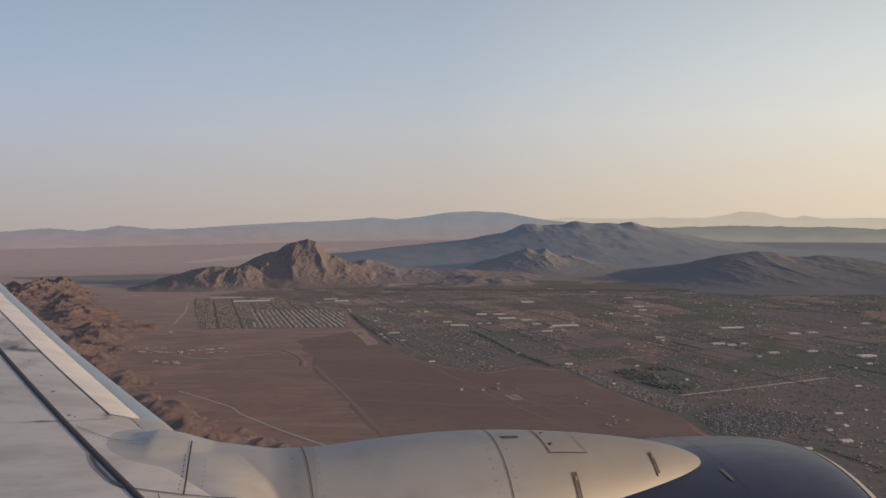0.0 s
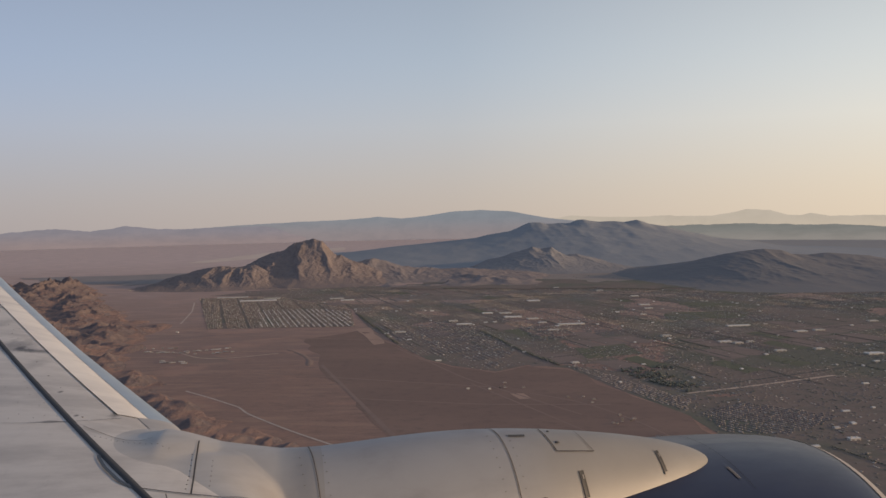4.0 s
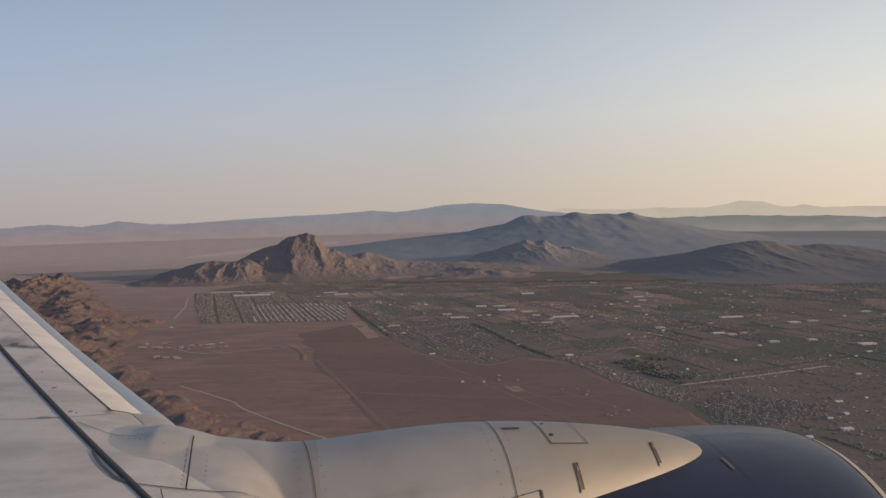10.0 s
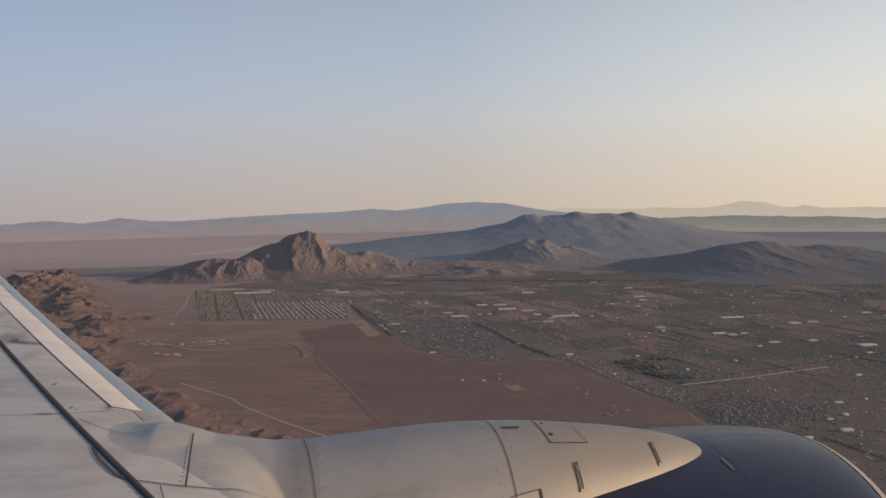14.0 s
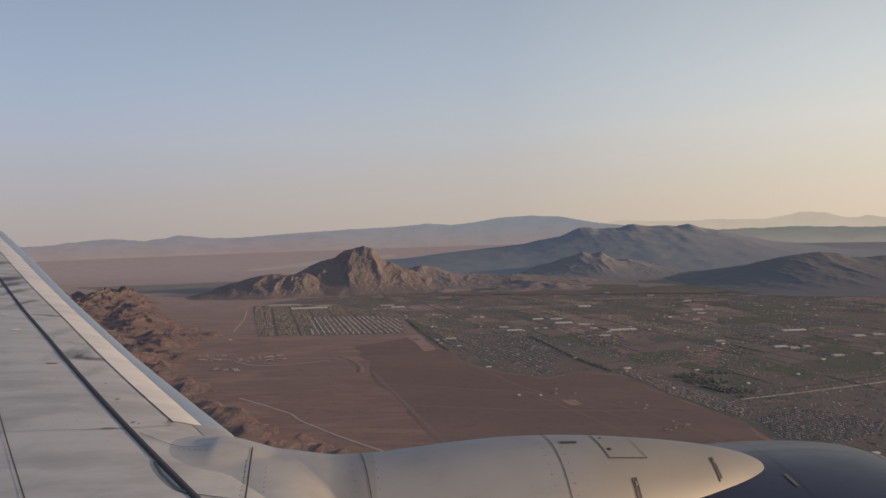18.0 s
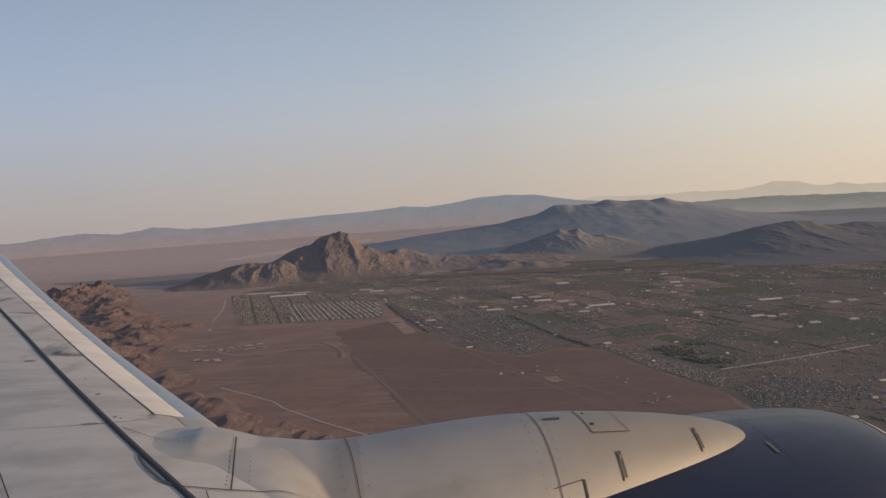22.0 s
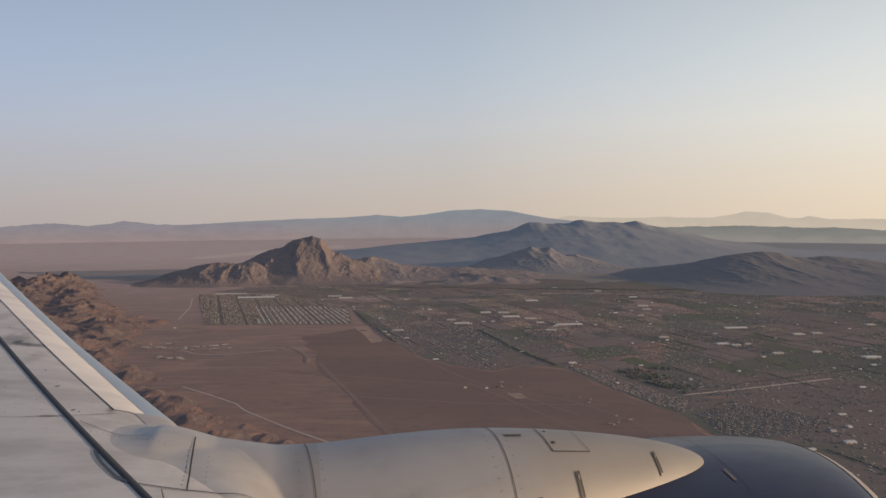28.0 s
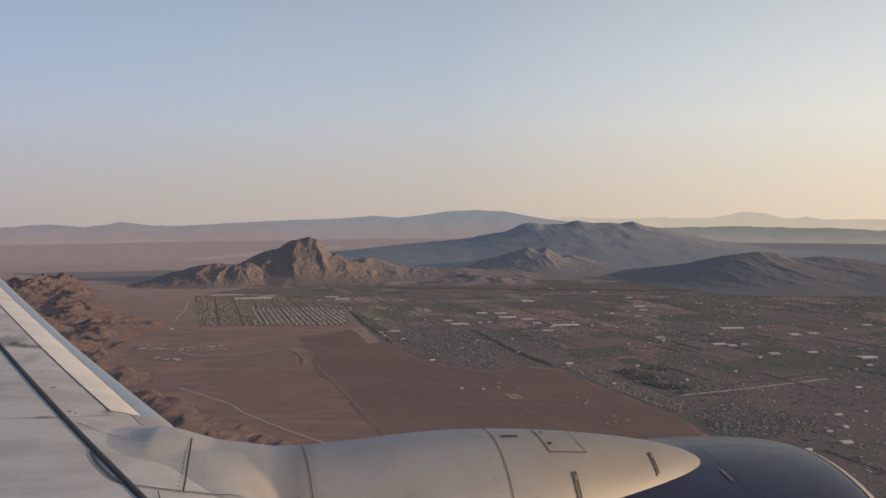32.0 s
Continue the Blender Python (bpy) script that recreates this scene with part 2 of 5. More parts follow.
def desert_mat():
    m = Mat("desert_soil", 1.0, spec=0.1, grid=LAND)
    n1 = m.noise(0.006, 6.0, 0.6)
    n2 = m.noise(0.05, 8.0, 0.65, m.scaled(0.35, 1.0, 1.0, radians(-12)))
    n3 = m.noise(0.6, 6.0, 0.7)
    c = m.mix(ramp01(m, n1, 0.35, 0.65), DESERT_A, DESERT_B)
    blotch = m.noise(0.028, 5.0, 0.6, m.scaled(0.6, 1.0, 1.0, radians(12)))
    c = m.mix(m.math("MULTIPLY", ramp01(m, blotch, 0.50, 0.66), 0.6), c, (0.40, 0.235, 0.172, 1))
    c = m.mix(m.math("MULTIPLY", ramp01(m, n2, 0.5, 0.72), 0.5), c, DESERT_C)
    c = m.mix(m.math("MULTIPLY", ramp01(m, n3, 0.5, 0.75), 0.4), c, (0.15, 0.112, 0.098, 1))
    c = m.mix(m.math("MULTIPLY", ramp01(m, m.noise(0.018, 5.0, 0.6, m.scaled(0.25, 1.0, 1.0, radians(20))), 0.52, 0.70), 0.5), c, (0.195, 0.135, 0.115, 1))
    tuft = m.noise(0.22, 5.0, 0.75, m.scaled(0.4, 1.0, 1.0, radians(8)))
    c = m.mix(m.math("MULTIPLY", ramp01(m, tuft, 0.52, 0.62), 0.28), c, (0.135, 0.10, 0.09, 1))
    rill = m.noise(0.09, 6.0, 0.7, m.scaled(0.16, 1.0, 1.0, radians(-28)))
    c = m.mix(m.math("MULTIPLY", ramp01(m, rill, 0.50, 0.62), 0.5), c, (0.36, 0.235, 0.175, 1))
    sep = m.node("ShaderNodeSeparateXYZ")
    m.link(m.co, sep.inputs[0])
    # haze over the far basin put into the colour: paler, rosier, greyer towards +x
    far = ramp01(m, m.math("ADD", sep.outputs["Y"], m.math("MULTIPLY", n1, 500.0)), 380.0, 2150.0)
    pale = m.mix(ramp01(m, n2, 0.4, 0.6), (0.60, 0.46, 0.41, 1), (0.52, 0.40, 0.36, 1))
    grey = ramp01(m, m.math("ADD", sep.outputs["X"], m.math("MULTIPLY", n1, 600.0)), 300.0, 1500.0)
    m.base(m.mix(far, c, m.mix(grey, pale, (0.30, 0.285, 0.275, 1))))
    return m.bump(n3, 0.35, 0.4).m


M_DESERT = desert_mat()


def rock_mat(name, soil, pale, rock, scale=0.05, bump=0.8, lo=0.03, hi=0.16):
    """Two mottled tones on the gentle slopes, a darker one on the steep ones."""
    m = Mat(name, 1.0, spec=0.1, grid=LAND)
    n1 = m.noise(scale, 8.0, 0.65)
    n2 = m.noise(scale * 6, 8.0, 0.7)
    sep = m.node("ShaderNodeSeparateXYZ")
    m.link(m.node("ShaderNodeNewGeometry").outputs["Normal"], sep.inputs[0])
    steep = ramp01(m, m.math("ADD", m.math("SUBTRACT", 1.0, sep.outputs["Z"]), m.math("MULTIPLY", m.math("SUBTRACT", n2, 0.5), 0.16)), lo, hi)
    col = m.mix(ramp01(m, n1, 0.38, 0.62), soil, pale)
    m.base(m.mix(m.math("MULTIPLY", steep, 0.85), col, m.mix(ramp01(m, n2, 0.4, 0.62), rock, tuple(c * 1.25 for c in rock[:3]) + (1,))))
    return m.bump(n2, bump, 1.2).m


def badland_mat():
    """Dark varnished rock where it is steep, washed red-brown soil on the aprons."""
    m = Mat("red_brown_badland", 1.0, spec=0.1, grid=LAND)
    n1, n2 = m.noise(0.03, 7.0, 0.65), m.noise(0.25, 7.0, 0.7)
    soil = m.mix(ramp01(m, n1, 0.38, 0.62), (0.325, 0.208, 0.162, 1), (0.275, 0.18, 0.146, 1))
    rock = m.mix(ramp01(m, n2, 0.42, 0.6), (0.165, 0.132, 0.13, 1), (0.20, 0.152, 0.138, 1))
    sep = m.node("ShaderNodeSeparateXYZ")
    m.link(m.node("ShaderNodeNewGeometry").outputs["Normal"], sep.inputs[0])
    steep = ramp01(m, m.math("ADD", m.math("SUBTRACT", 1.0, sep.outputs["Z"]), m.math("MULTIPLY", m.math("SUBTRACT", n1, 0.5), 0.20)), 0.004, 0.055)
    m.base(m.mix(steep, soil, rock))
    return m.bump(n2, 0.9, 1.2).m


M_ROCK = badland_mat()
# Base tones of these mountains are lifted to stand in for air haze.
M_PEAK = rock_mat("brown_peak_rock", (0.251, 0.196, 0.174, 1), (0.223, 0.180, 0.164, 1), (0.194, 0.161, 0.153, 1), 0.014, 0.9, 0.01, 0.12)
M_DARK = rock_mat("hazy_grey_mountain", (0.292, 0.298, 0.306, 1), (0.278, 0.286, 0.297, 1), (0.265, 0.274, 0.288, 1), 0.012, 0.1)
# The hill's shade is put into this darker tone.
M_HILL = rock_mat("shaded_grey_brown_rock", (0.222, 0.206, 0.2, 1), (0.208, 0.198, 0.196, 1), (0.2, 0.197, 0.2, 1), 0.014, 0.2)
M_KNOLL = rock_mat("grey_knoll_rock", (0.27, 0.25, 0.243, 1), (0.247, 0.234, 0.232, 1), (0.225, 0.218, 0.221, 1), 0.015, 0.3)
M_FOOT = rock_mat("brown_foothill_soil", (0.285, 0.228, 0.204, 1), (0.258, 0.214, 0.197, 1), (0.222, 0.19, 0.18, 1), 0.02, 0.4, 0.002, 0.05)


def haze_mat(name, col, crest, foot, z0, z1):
    """Far ranges; kilometres of air haze painted on as emission, thickest at their foot."""
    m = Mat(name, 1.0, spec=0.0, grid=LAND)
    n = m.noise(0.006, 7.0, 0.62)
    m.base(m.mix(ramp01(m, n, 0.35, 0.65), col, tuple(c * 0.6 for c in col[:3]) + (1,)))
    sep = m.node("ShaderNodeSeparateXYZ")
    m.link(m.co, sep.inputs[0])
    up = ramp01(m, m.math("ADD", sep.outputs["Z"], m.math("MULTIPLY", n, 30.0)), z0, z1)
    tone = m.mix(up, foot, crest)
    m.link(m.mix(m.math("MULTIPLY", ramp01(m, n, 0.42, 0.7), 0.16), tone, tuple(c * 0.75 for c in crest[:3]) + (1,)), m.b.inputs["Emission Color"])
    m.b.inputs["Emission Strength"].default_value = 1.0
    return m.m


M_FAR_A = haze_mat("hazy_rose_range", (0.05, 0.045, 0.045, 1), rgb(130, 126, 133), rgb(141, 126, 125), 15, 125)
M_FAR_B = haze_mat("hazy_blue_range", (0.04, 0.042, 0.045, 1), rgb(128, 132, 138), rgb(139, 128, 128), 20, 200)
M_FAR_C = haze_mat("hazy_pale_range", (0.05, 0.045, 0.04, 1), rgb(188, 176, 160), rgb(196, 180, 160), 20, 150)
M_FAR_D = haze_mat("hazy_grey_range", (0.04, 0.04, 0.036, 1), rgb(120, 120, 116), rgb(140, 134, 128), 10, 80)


def simple(name, stops, scale, rough=0.95):
    m = Mat(name, rough, spec=0.2, grid=LAND)
    n = m.noise(scale, 7.0, 0.65)
    return m.base(m.ramp(n, stops)).m


M_LAKE = simple("dry_lake_bed", [(0.35, (0.58, 0.46, 0.38, 1)), (0.7, (0.66, 0.54, 0.45, 1))], 0.01)


def town_mat():
    """Yards, lots, dry lawns and leafy quarters seen from far above."""
    m = Mat("town_ground", 1.0, spec=0.1, grid=LAND)
    quarter = m.noise(0.011, 5.0, 0.6)
    yard = m.noise(0.10, 6.0, 0.7, m.scaled(0.7, 1.0, 1.0, radians(21)))
    fine = m.noise(0.7, 4.0, 0.7)
    sep = m.node("ShaderNodeSeparateXYZ")
    m.link(m.co, sep.inputs[0])
    east = m.math("MULTIPLY", ramp01(m, sep.outputs["X"], 20.0, 380.0), 0.08)
    leafy = ramp01(m, m.math("ADD", quarter, east), 0.50, 0.64)
    c = m.mix(leafy, (0.205, 0.16, 0.136, 1), (0.15, 0.144, 0.112, 1))
    c = m.mix(m.math("MULTIPLY", ramp01(m, yard, 0.46, 0.62), 0.55), c, (0.15, 0.138, 0.117, 1))
    c = m.mix(m.math("MULTIPLY", ramp01(m, yard, 0.38, 0.30), 0.5), c, (0.28, 0.222, 0.188, 1))
    return m.base(m.mix(m.math("MULTIPLY", ramp01(m, fine, 0.5, 0.7), 0.35), c, (0.26, 0.235, 0.215, 1))).m


M_TOWN = town_mat()
M_ASPHALT = simple("asphalt", [(0.3, (0.085, 0.08, 0.077, 1)), (0.7, (0.11, 0.10, 0.095, 1))], 0.3)
M_DIRTROAD = simple("pale_dirt_road", [(0.3, (0.42, 0.31, 0.24, 1)), (0.7, (0.52, 0.40, 0.32, 1))], 0.2)
M_GRASS = simple("irrigated_grass", [(0.3, (0.115, 0.118, 0.078, 1)), (0.7, (0.15, 0.145, 0.098, 1))], 0.08)
M_PALEROAD = simple("pale_gravel_road", [(0.3, (0.40, 0.315, 0.26, 1)), (0.7, (0.52, 0.425, 0.36, 1))], 0.2)
M_GRADED = simple("raw_graded_earth", [(0.3, (0.34, 0.225, 0.172, 1)), (0.7, (0.41, 0.275, 0.21, 1))], 0.08)
M_FIELD = simple("ploughed_earth", [(0.3, (0.235, 0.162, 0.132, 1)), (0.7, (0.27, 0.188, 0.15, 1))], 0.05)
M_TRACK = simple("worn_track_soil", [(0.3, (0.225, 0.158, 0.13, 1)), (0.7, (0.262, 0.184, 0.15, 1))], 0.12)
M_SCRUB = simple("dark_scrub_soil", [(0.3, (0.235, 0.205, 0.195, 1)), (0.7, (0.29, 0.25, 0.232, 1))], 0.02)
M_BASIN = simple("dark_basin_scrub", [(0.3, (0.245, 0.208, 0.186, 1)), (0.5, (0.27, 0.222, 0.194, 1)), (0.7, (0.205, 0.192, 0.164, 1))], 0.02)
def fallow_mat():
    m = Mat("fallow_soil", 1.0, spec=0.1, grid=LAND)
    n1, n2 = m.noise(0.02, 7.0, 0.65, m.scaled(0.3, 1.0, 1.0, radians(-12))), m.noise(0.25, 6.0, 0.7, m.scaled(0.5, 1.0, 1.0))
    c = m.mix(ramp01(m, n1, 0.38, 0.64), (0.215, 0.148, 0.122, 1), (0.25, 0.17, 0.137, 1))
    m.base(m.mix(m.math("MULTIPLY", ramp01(m, n2, 0.5, 0.68), 0.4), c, (0.145, 0.107, 0.095, 1)))
    return m.bump(n2, 0.3, 0.3).m


M_FALLOW = fallow_mat()
M_LOT = simple("vacant_lot_soil", [(0.3, (0.195, 0.148, 0.128, 1)), (0.7, (0.242, 0.182, 0.155, 1))], 0.06)


def island_mat(name, stops, rough=0.8):
    m = Mat(name, rough, spec=0.3, grid=LAND)
    g = m.node("ShaderNodeNewGeometry")
    r = m.ramp(g.outputs["Random Per Island"], stops)
    m.t.nodes[-1].color_ramp.interpolation = "CONSTANT"
    n = m.noise(1.5, 3.0, 0.6)
    return m.base(m.mix(m.math("MULTIPLY", n, 0.3), r, (0.1, 0.085, 0.07, 1))).m


M_HOUSE = island_mat("house_walls_and_roofs", [(0.0, (0.265, 0.215, 0.188, 1)), (0.3, (0.32, 0.275, 0.245, 1)), (0.6, (0.225, 0.192, 0.176, 1)), (0.85, (0.43, 0.395, 0.36, 1))])
M_TREE = island_mat("desert_town_foliage", [(0.0, (0.150, 0.152, 0.118, 1)), (0.35, (0.172, 0.168, 0.132, 1)), (0.7, (0.138, 0.144, 0.114, 1)), (0.9, (0.19, 0.182, 0.145, 1))], 1.0)
def roof_mat():
    m = Mat("flat_roof_membrane", 0.7, spec=0.2, grid=LAND)
    tone = m.ramp(m.node("ShaderNodeObjectInfo").outputs["Random"], [(0.0, (0.60, 0.575, 0.54, 1)), (0.35, (0.42, 0.395, 0.37, 1)), (0.6, (0.54, 0.51, 0.47, 1)), (0.85, (0.72, 0.70, 0.67, 1))])
    return m.base(m.mix(m.math("MULTIPLY", m.noise(0.6, 5.0, 0.6), 0.35), tone, (0.35, 0.32, 0.29, 1))).m


M_ROOF = roof_mat()
M_WALL = simple("pale_concrete_wall", [(0.3, (0.50, 0.46, 0.41, 1)), (0.7, (0.60, 0.56, 0.50, 1))], 0.6)


# ---- mesh helpers ----
def fast_mesh(name, verts, faces, smooth=True):
    """A mesh from arrays: verts (n, 3), faces (m, k)."""
    me = bpy.data.meshes.new(name)
    verts = np.asarray(verts, dtype=np.float32)
    faces = np.asarray(faces, dtype=np.int32)
    m, k = faces.shape
    me.vertices.add(len(verts))
    me.vertices.foreach_set("co", verts.ravel())
    me.loops.add(m * k)
    me.loops.foreach_set("vertex_index", faces.ravel())
    me.polygons.add(m)
    me.polygons.foreach_set("loop_start", np.arange(m, dtype=np.int32) * k)
    me.polygons.foreach_set("use_smooth", np.full(m, smooth, dtype=bool))
    me.update(calc_edges=True)
    return me


def grid_faces(nu, nv, flip=False):
    i = np.arange((nu - 1) * (nv - 1))
    a = (i // (nv - 1)) * nv + i % (nv - 1)
    f = np.stack([a, a + 1, a + nv + 1, a + nv], 1)
    return f[:, ::-1] if flip else f


def thing(name, me, mat, label="", category="", kind="", group=""):
    ob = new(name, me)
    if mat:
        me.materials.append(mat)
    return tagged(ob, label, category, group, kind)


def part(name, me, mat, parent, label=""):
    if isinstance(me, bmesh.types.BMesh):
        bm, me = me, bpy.data.meshes.new(name)
        bm.to_mesh(me)
        bm.free()
    if mat and not me.materials:
        me.materials.append(mat)
    ob = new(name, me)
    ob.parent = parent
    if label:
        tagged(ob, label)
    return ob


# ---- noise on arrays ----
RNG = np.random.RandomState(7)
TABLE = RNG.rand(256, 256)


def vnoise(x, y):
    xi, yi = np.floor(x).astype(int), np.floor(y).astype(int)
    fx, fy = x - xi, y - yi
    fx, fy = fx * fx * fx * (fx * (6 * fx - 15) + 10), fy * fy * fy * (fy * (6 * fy - 15) + 10)
    a, b = TABLE[xi % 256, yi % 256], TABLE[(xi + 1) % 256, yi % 256]
    c, d = TABLE[xi % 256, (yi + 1) % 256], TABLE[(xi + 1) % 256, (yi + 1) % 256]
    return (a * (1 - fx) + b * fx) * (1 - fy) + (c * (1 - fx) + d * fx) * fy


def fbm(x, y, size, octaves=6, gain=0.5):
    s, amp, tot = 0.0, 1.0, 0.0
    for o in range(octaves):
        k = 2.03 ** o / size
        ca, sa = math.cos(o * 1.1), math.sin(o * 1.1)
        s = s + amp * vnoise((x * ca - y * sa) * k + 17.3 * o, (x * sa + y * ca) * k + 9.1 * o)
        tot += amp
        amp *= gain
    return s / tot


def ridged(x, y, size, octaves=6, gain=0.5):
    s, amp, tot, w = 0.0, 1.0, 0.0, 1.0
    for o in range(octaves):
        k = 2.03 ** o / size
        ca, sa = math.cos(o * 1.1 + 0.4), math.sin(o * 1.1 + 0.4)
        n = 1 - np.abs(2 * vnoise((x * ca - y * sa) * k + 31.7 * o, (x * sa + y * ca) * k + 5.9 * o) - 1)
        n = n * n * w
        s = s + amp * n
        w = np.clip(n * 1.6, 0.25, 1)
        tot += amp
        amp *= gain
    return s / tot


def relief(name, x0, x1, y0, y1, nx, ny, height, mat, label, category="mountain"):
    X, Y = np.meshgrid(np.linspace(x0, x1, nx), np.linspace(y0, y1, ny), indexing="ij")
    Z = height(X, Y)
    me = fast_mesh(name, np.stack([X, Y, Z], -1).reshape(-1, 3), grid_faces(nx, ny, True))
    return thing(name, me, mat, label, category)


def smooth(a, lo, hi):
    t = np.clip((a - lo) / (hi - lo), 0, 1)
    return t * t * (3 - 2 * t)


# ---- ground ----
def build_ground():
    # rings of growing size, so that the near soil has relief and the sheet still meets the horizon
    r = np.concatenate([[0.0], np.geomspace(40, 9000, 300)])
    a = np.linspace(0, 2 * np.pi, 481)
    Rr, Aa = np.meshgrid(r, a, indexing="ij")
    X, Y = Rr * np.cos(Aa), Rr * np.sin(Aa)
    Z = (fbm(X, Y, 260, 4) - 0.5) * 1.6 * smooth(Rr, 120, 400) * (1 - smooth(Rr, 2500, 4000)) - 1.0
    me = fast_mesh("ground", np.stack([X, Y, Z], -1).reshape(-1, 3), grid_faces(len(r), len(a)))
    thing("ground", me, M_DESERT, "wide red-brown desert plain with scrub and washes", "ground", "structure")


def ground_z(x, y):
    r = np.hypot(x, y)
    return (fbm(x, y, 260, 4) - 0.5) * 1.6 * smooth(r, 120, 400) * (1 - smooth(r, 2500, 4000)) - 1.0


def sheet(name, outline, mat, label, category, kind="", parent=None, lift=0.07, step=14.0, ragged=0.0):
    """A patch of ground that follows the soil, cut from a polygon."""
    pts = np.array(outline, dtype=float)
    n = len(pts)
    rim = []
    for i in range(n):
        a, b = pts[i], pts[(i + 1) % n]
        k = max(2, int(np.hypot(*(b - a)) / step))
        rim += [a + (b - a) * j / k for j in range(k)]
    rim = np.array(rim)
    if ragged:
        rim = rim + (np.random.RandomState(len(name) + n).rand(*rim.shape) - 0.5) * ragged
    bm = bmesh.new()
    vs = [bm.verts.new((x, y, 0)) for x, y in rim]
    for tri in tessellate_polygon([[Vector((x, y, 0)) for x, y in rim]]):
        try:
            bm.faces.new([vs[i] for i in tri])
        except ValueError:
            pass
    bmesh.ops.recalc_face_normals(bm, faces=bm.faces[:])
    for _ in range(3):
        long = [e for e in bm.edges if e.calc_length() > step * 1.8]
        if not long:
            break
        bmesh.ops.subdivide_edges(bm, edges=long, cuts=1)
        bmesh.ops.triangulate(bm, faces=[f for f in bm.faces if len(f.verts) > 3])
    co = np.array([v.co[:] for v in bm.verts])
    z = ground_z(co[:, 0], co[:, 1]) + lift
    for v, h in zip(bm.verts, z):
        v.co.z = h
    for f in bm.faces:
        if f.normal.z < 0:
            f.normal_flip()
    if parent:
        return part(name, bm, mat, parent, label)
    me = bpy.data.meshes.new(name)
    bm.to_mesh(me)
    bm.free()
    return thing(name, me, mat, label, category, kind)


def ribbon(name, line, width, mat, label, category="road", kind="structure", lift=0.09):
    """A road along a line of points, laid on the soil."""
    pts = np.array(line, dtype=float)
    out = []
    for a, b in zip(pts[:-1], pts[1:]):
        k = max(2, int(np.hypot(*(b - a)) / 8))
        out += [a + (b - a) * j / k for j in range(k)]
    out.append(pts[-1])
    p = np.array(out)
    for _ in range(2):
        p[1:-1] = (p[:-2] + 2 * p[1:-1] + p[2:]) / 4
    d = np.gradient(p, axis=0)
    d /= np.linalg.norm(d, axis=1)[:, None]
    nrm = np.stack([-d[:, 1], d[:, 0]], 1) * width / 2
    rows = np.stack([p - nrm, p, p + nrm], 1)
    z = ground_z(rows[..., 0], rows[..., 1]) + lift
    z = np.maximum(z, ground_z(p[:, 0], p[:, 1])[:, None] + lift)
    me = fast_mesh(name, np.concatenate([rows, z[..., None]], -1).reshape(-1, 3), grid_faces(len(p), 3, True))
    return thing(name, me, mat, label, category, kind)


build_ground()


# ---- mountains ----
def crest_height(X, Y, crest, yc, front, back, sharp=1.0):
    """A ridge along x at depth yc whose crest line runs through (x, height) pairs."""
    cx, ch = zip(*crest)
    h = np.interp(X, cx, ch, left=0, right=0)
    wide = (cx[-1] - cx[0]) * 0.06
    low = sum(np.interp(X + wide * k, cx, ch, left=0, right=0) for k in (-1, -0.6, -0.2, 0.2, 0.6, 1)) / 6
    d = Y - yc
    f = np.where(d < 0, np.clip(1 + d / front, 0, 1), np.clip(1 - d / back, 0, 1))
    k = smooth(f, 0.8, 0.98)
    return h * k + low * (1 - k), f ** sharp


def spurs(X, Y, size, lean=0.2, octaves=5):
    """Rock spurs and gullies that run down a slope along y, 0 in the gullies and 1 on the spurs."""
    wx = X + 0.9 * size * (fbm(X, Y, size * 1.5, 3) - 0.5)
    return ridged(wx + lean * Y, Y * 0.3, size, octaves, 0.5)


def carved(X, Y, crest, yc, front, back, size, depth, apron=1.5, wander=40.0, blocks=3.0):
    """A ridge with a steep crest, spurs down its flanks and a smooth apron at its foot."""
    wob = (fbm(X, Y, wander * 3, 4) - 0.5) * wander
    h, f = crest_height(X, Y + wob, crest, yc, front, back, apron)
    cut = np.clip((1 - f) * 3.0, 0, 1) * smooth(f, 0.02, 0.4)
    rock = spurs(X, Y, size)
    fine = fbm(X * 0.8, Y, size * 0.2, 4) + 0.6 * ridged(X, Y, size * 0.14, 4) - 0.8
    z = h * f * (1 + depth * cut * (rock - 0.42)) + fine * blocks * smooth(f, 0.05, 0.35)
    return z * smooth(f, 0, 0.05)


PEAK = [(-450, 0), (-410, 12), (-370, 24), (-344, 34), (-327, 42), (-316, 48), (-299, 55), (-283, 58), (-272, 60), (-261, 68), (-250, 74), (-233, 78), (-222, 80), (-214, 82), (-206, 79), (-197, 77), (-190, 70), (-179, 56), (-171, 49), (-163, 50), (-154, 45), (-140, 38), (-122, 34), (-104, 26), (-84, 17), (-60, 0)]
RIDGE = [(-520, 0), (-484, 8), (-468, 16), (-436, 23), (-415, 30), (-388, 34), (-372, 37), (-356, 36), (-341, 34), (-325, 36), (-309, 38), (-297, 34), (-278, 22), (-247, 8), (-217, 0)]
FOOTHILL = [(-190, 0), (-150, 30), (-120, 38), (-104, 40), (-80, 34), (-50, 24), (-20, 20), (30, 17), (80, 18), (130, 13), (200, 9), (260, 0)]


def peak_height(X, Y):
    return np.maximum(carved(X, Y, PEAK, 1075, 150, 190, 40, 0.24, 1.4, 30.0, 2.2), -3) - 2.5


def ridge_height(X, Y):
    return np.maximum(carved(X, Y, RIDGE, 1005, 95, 120, 34, 0.34, 1.1, 30.0, 2.2), -3) - 2.5


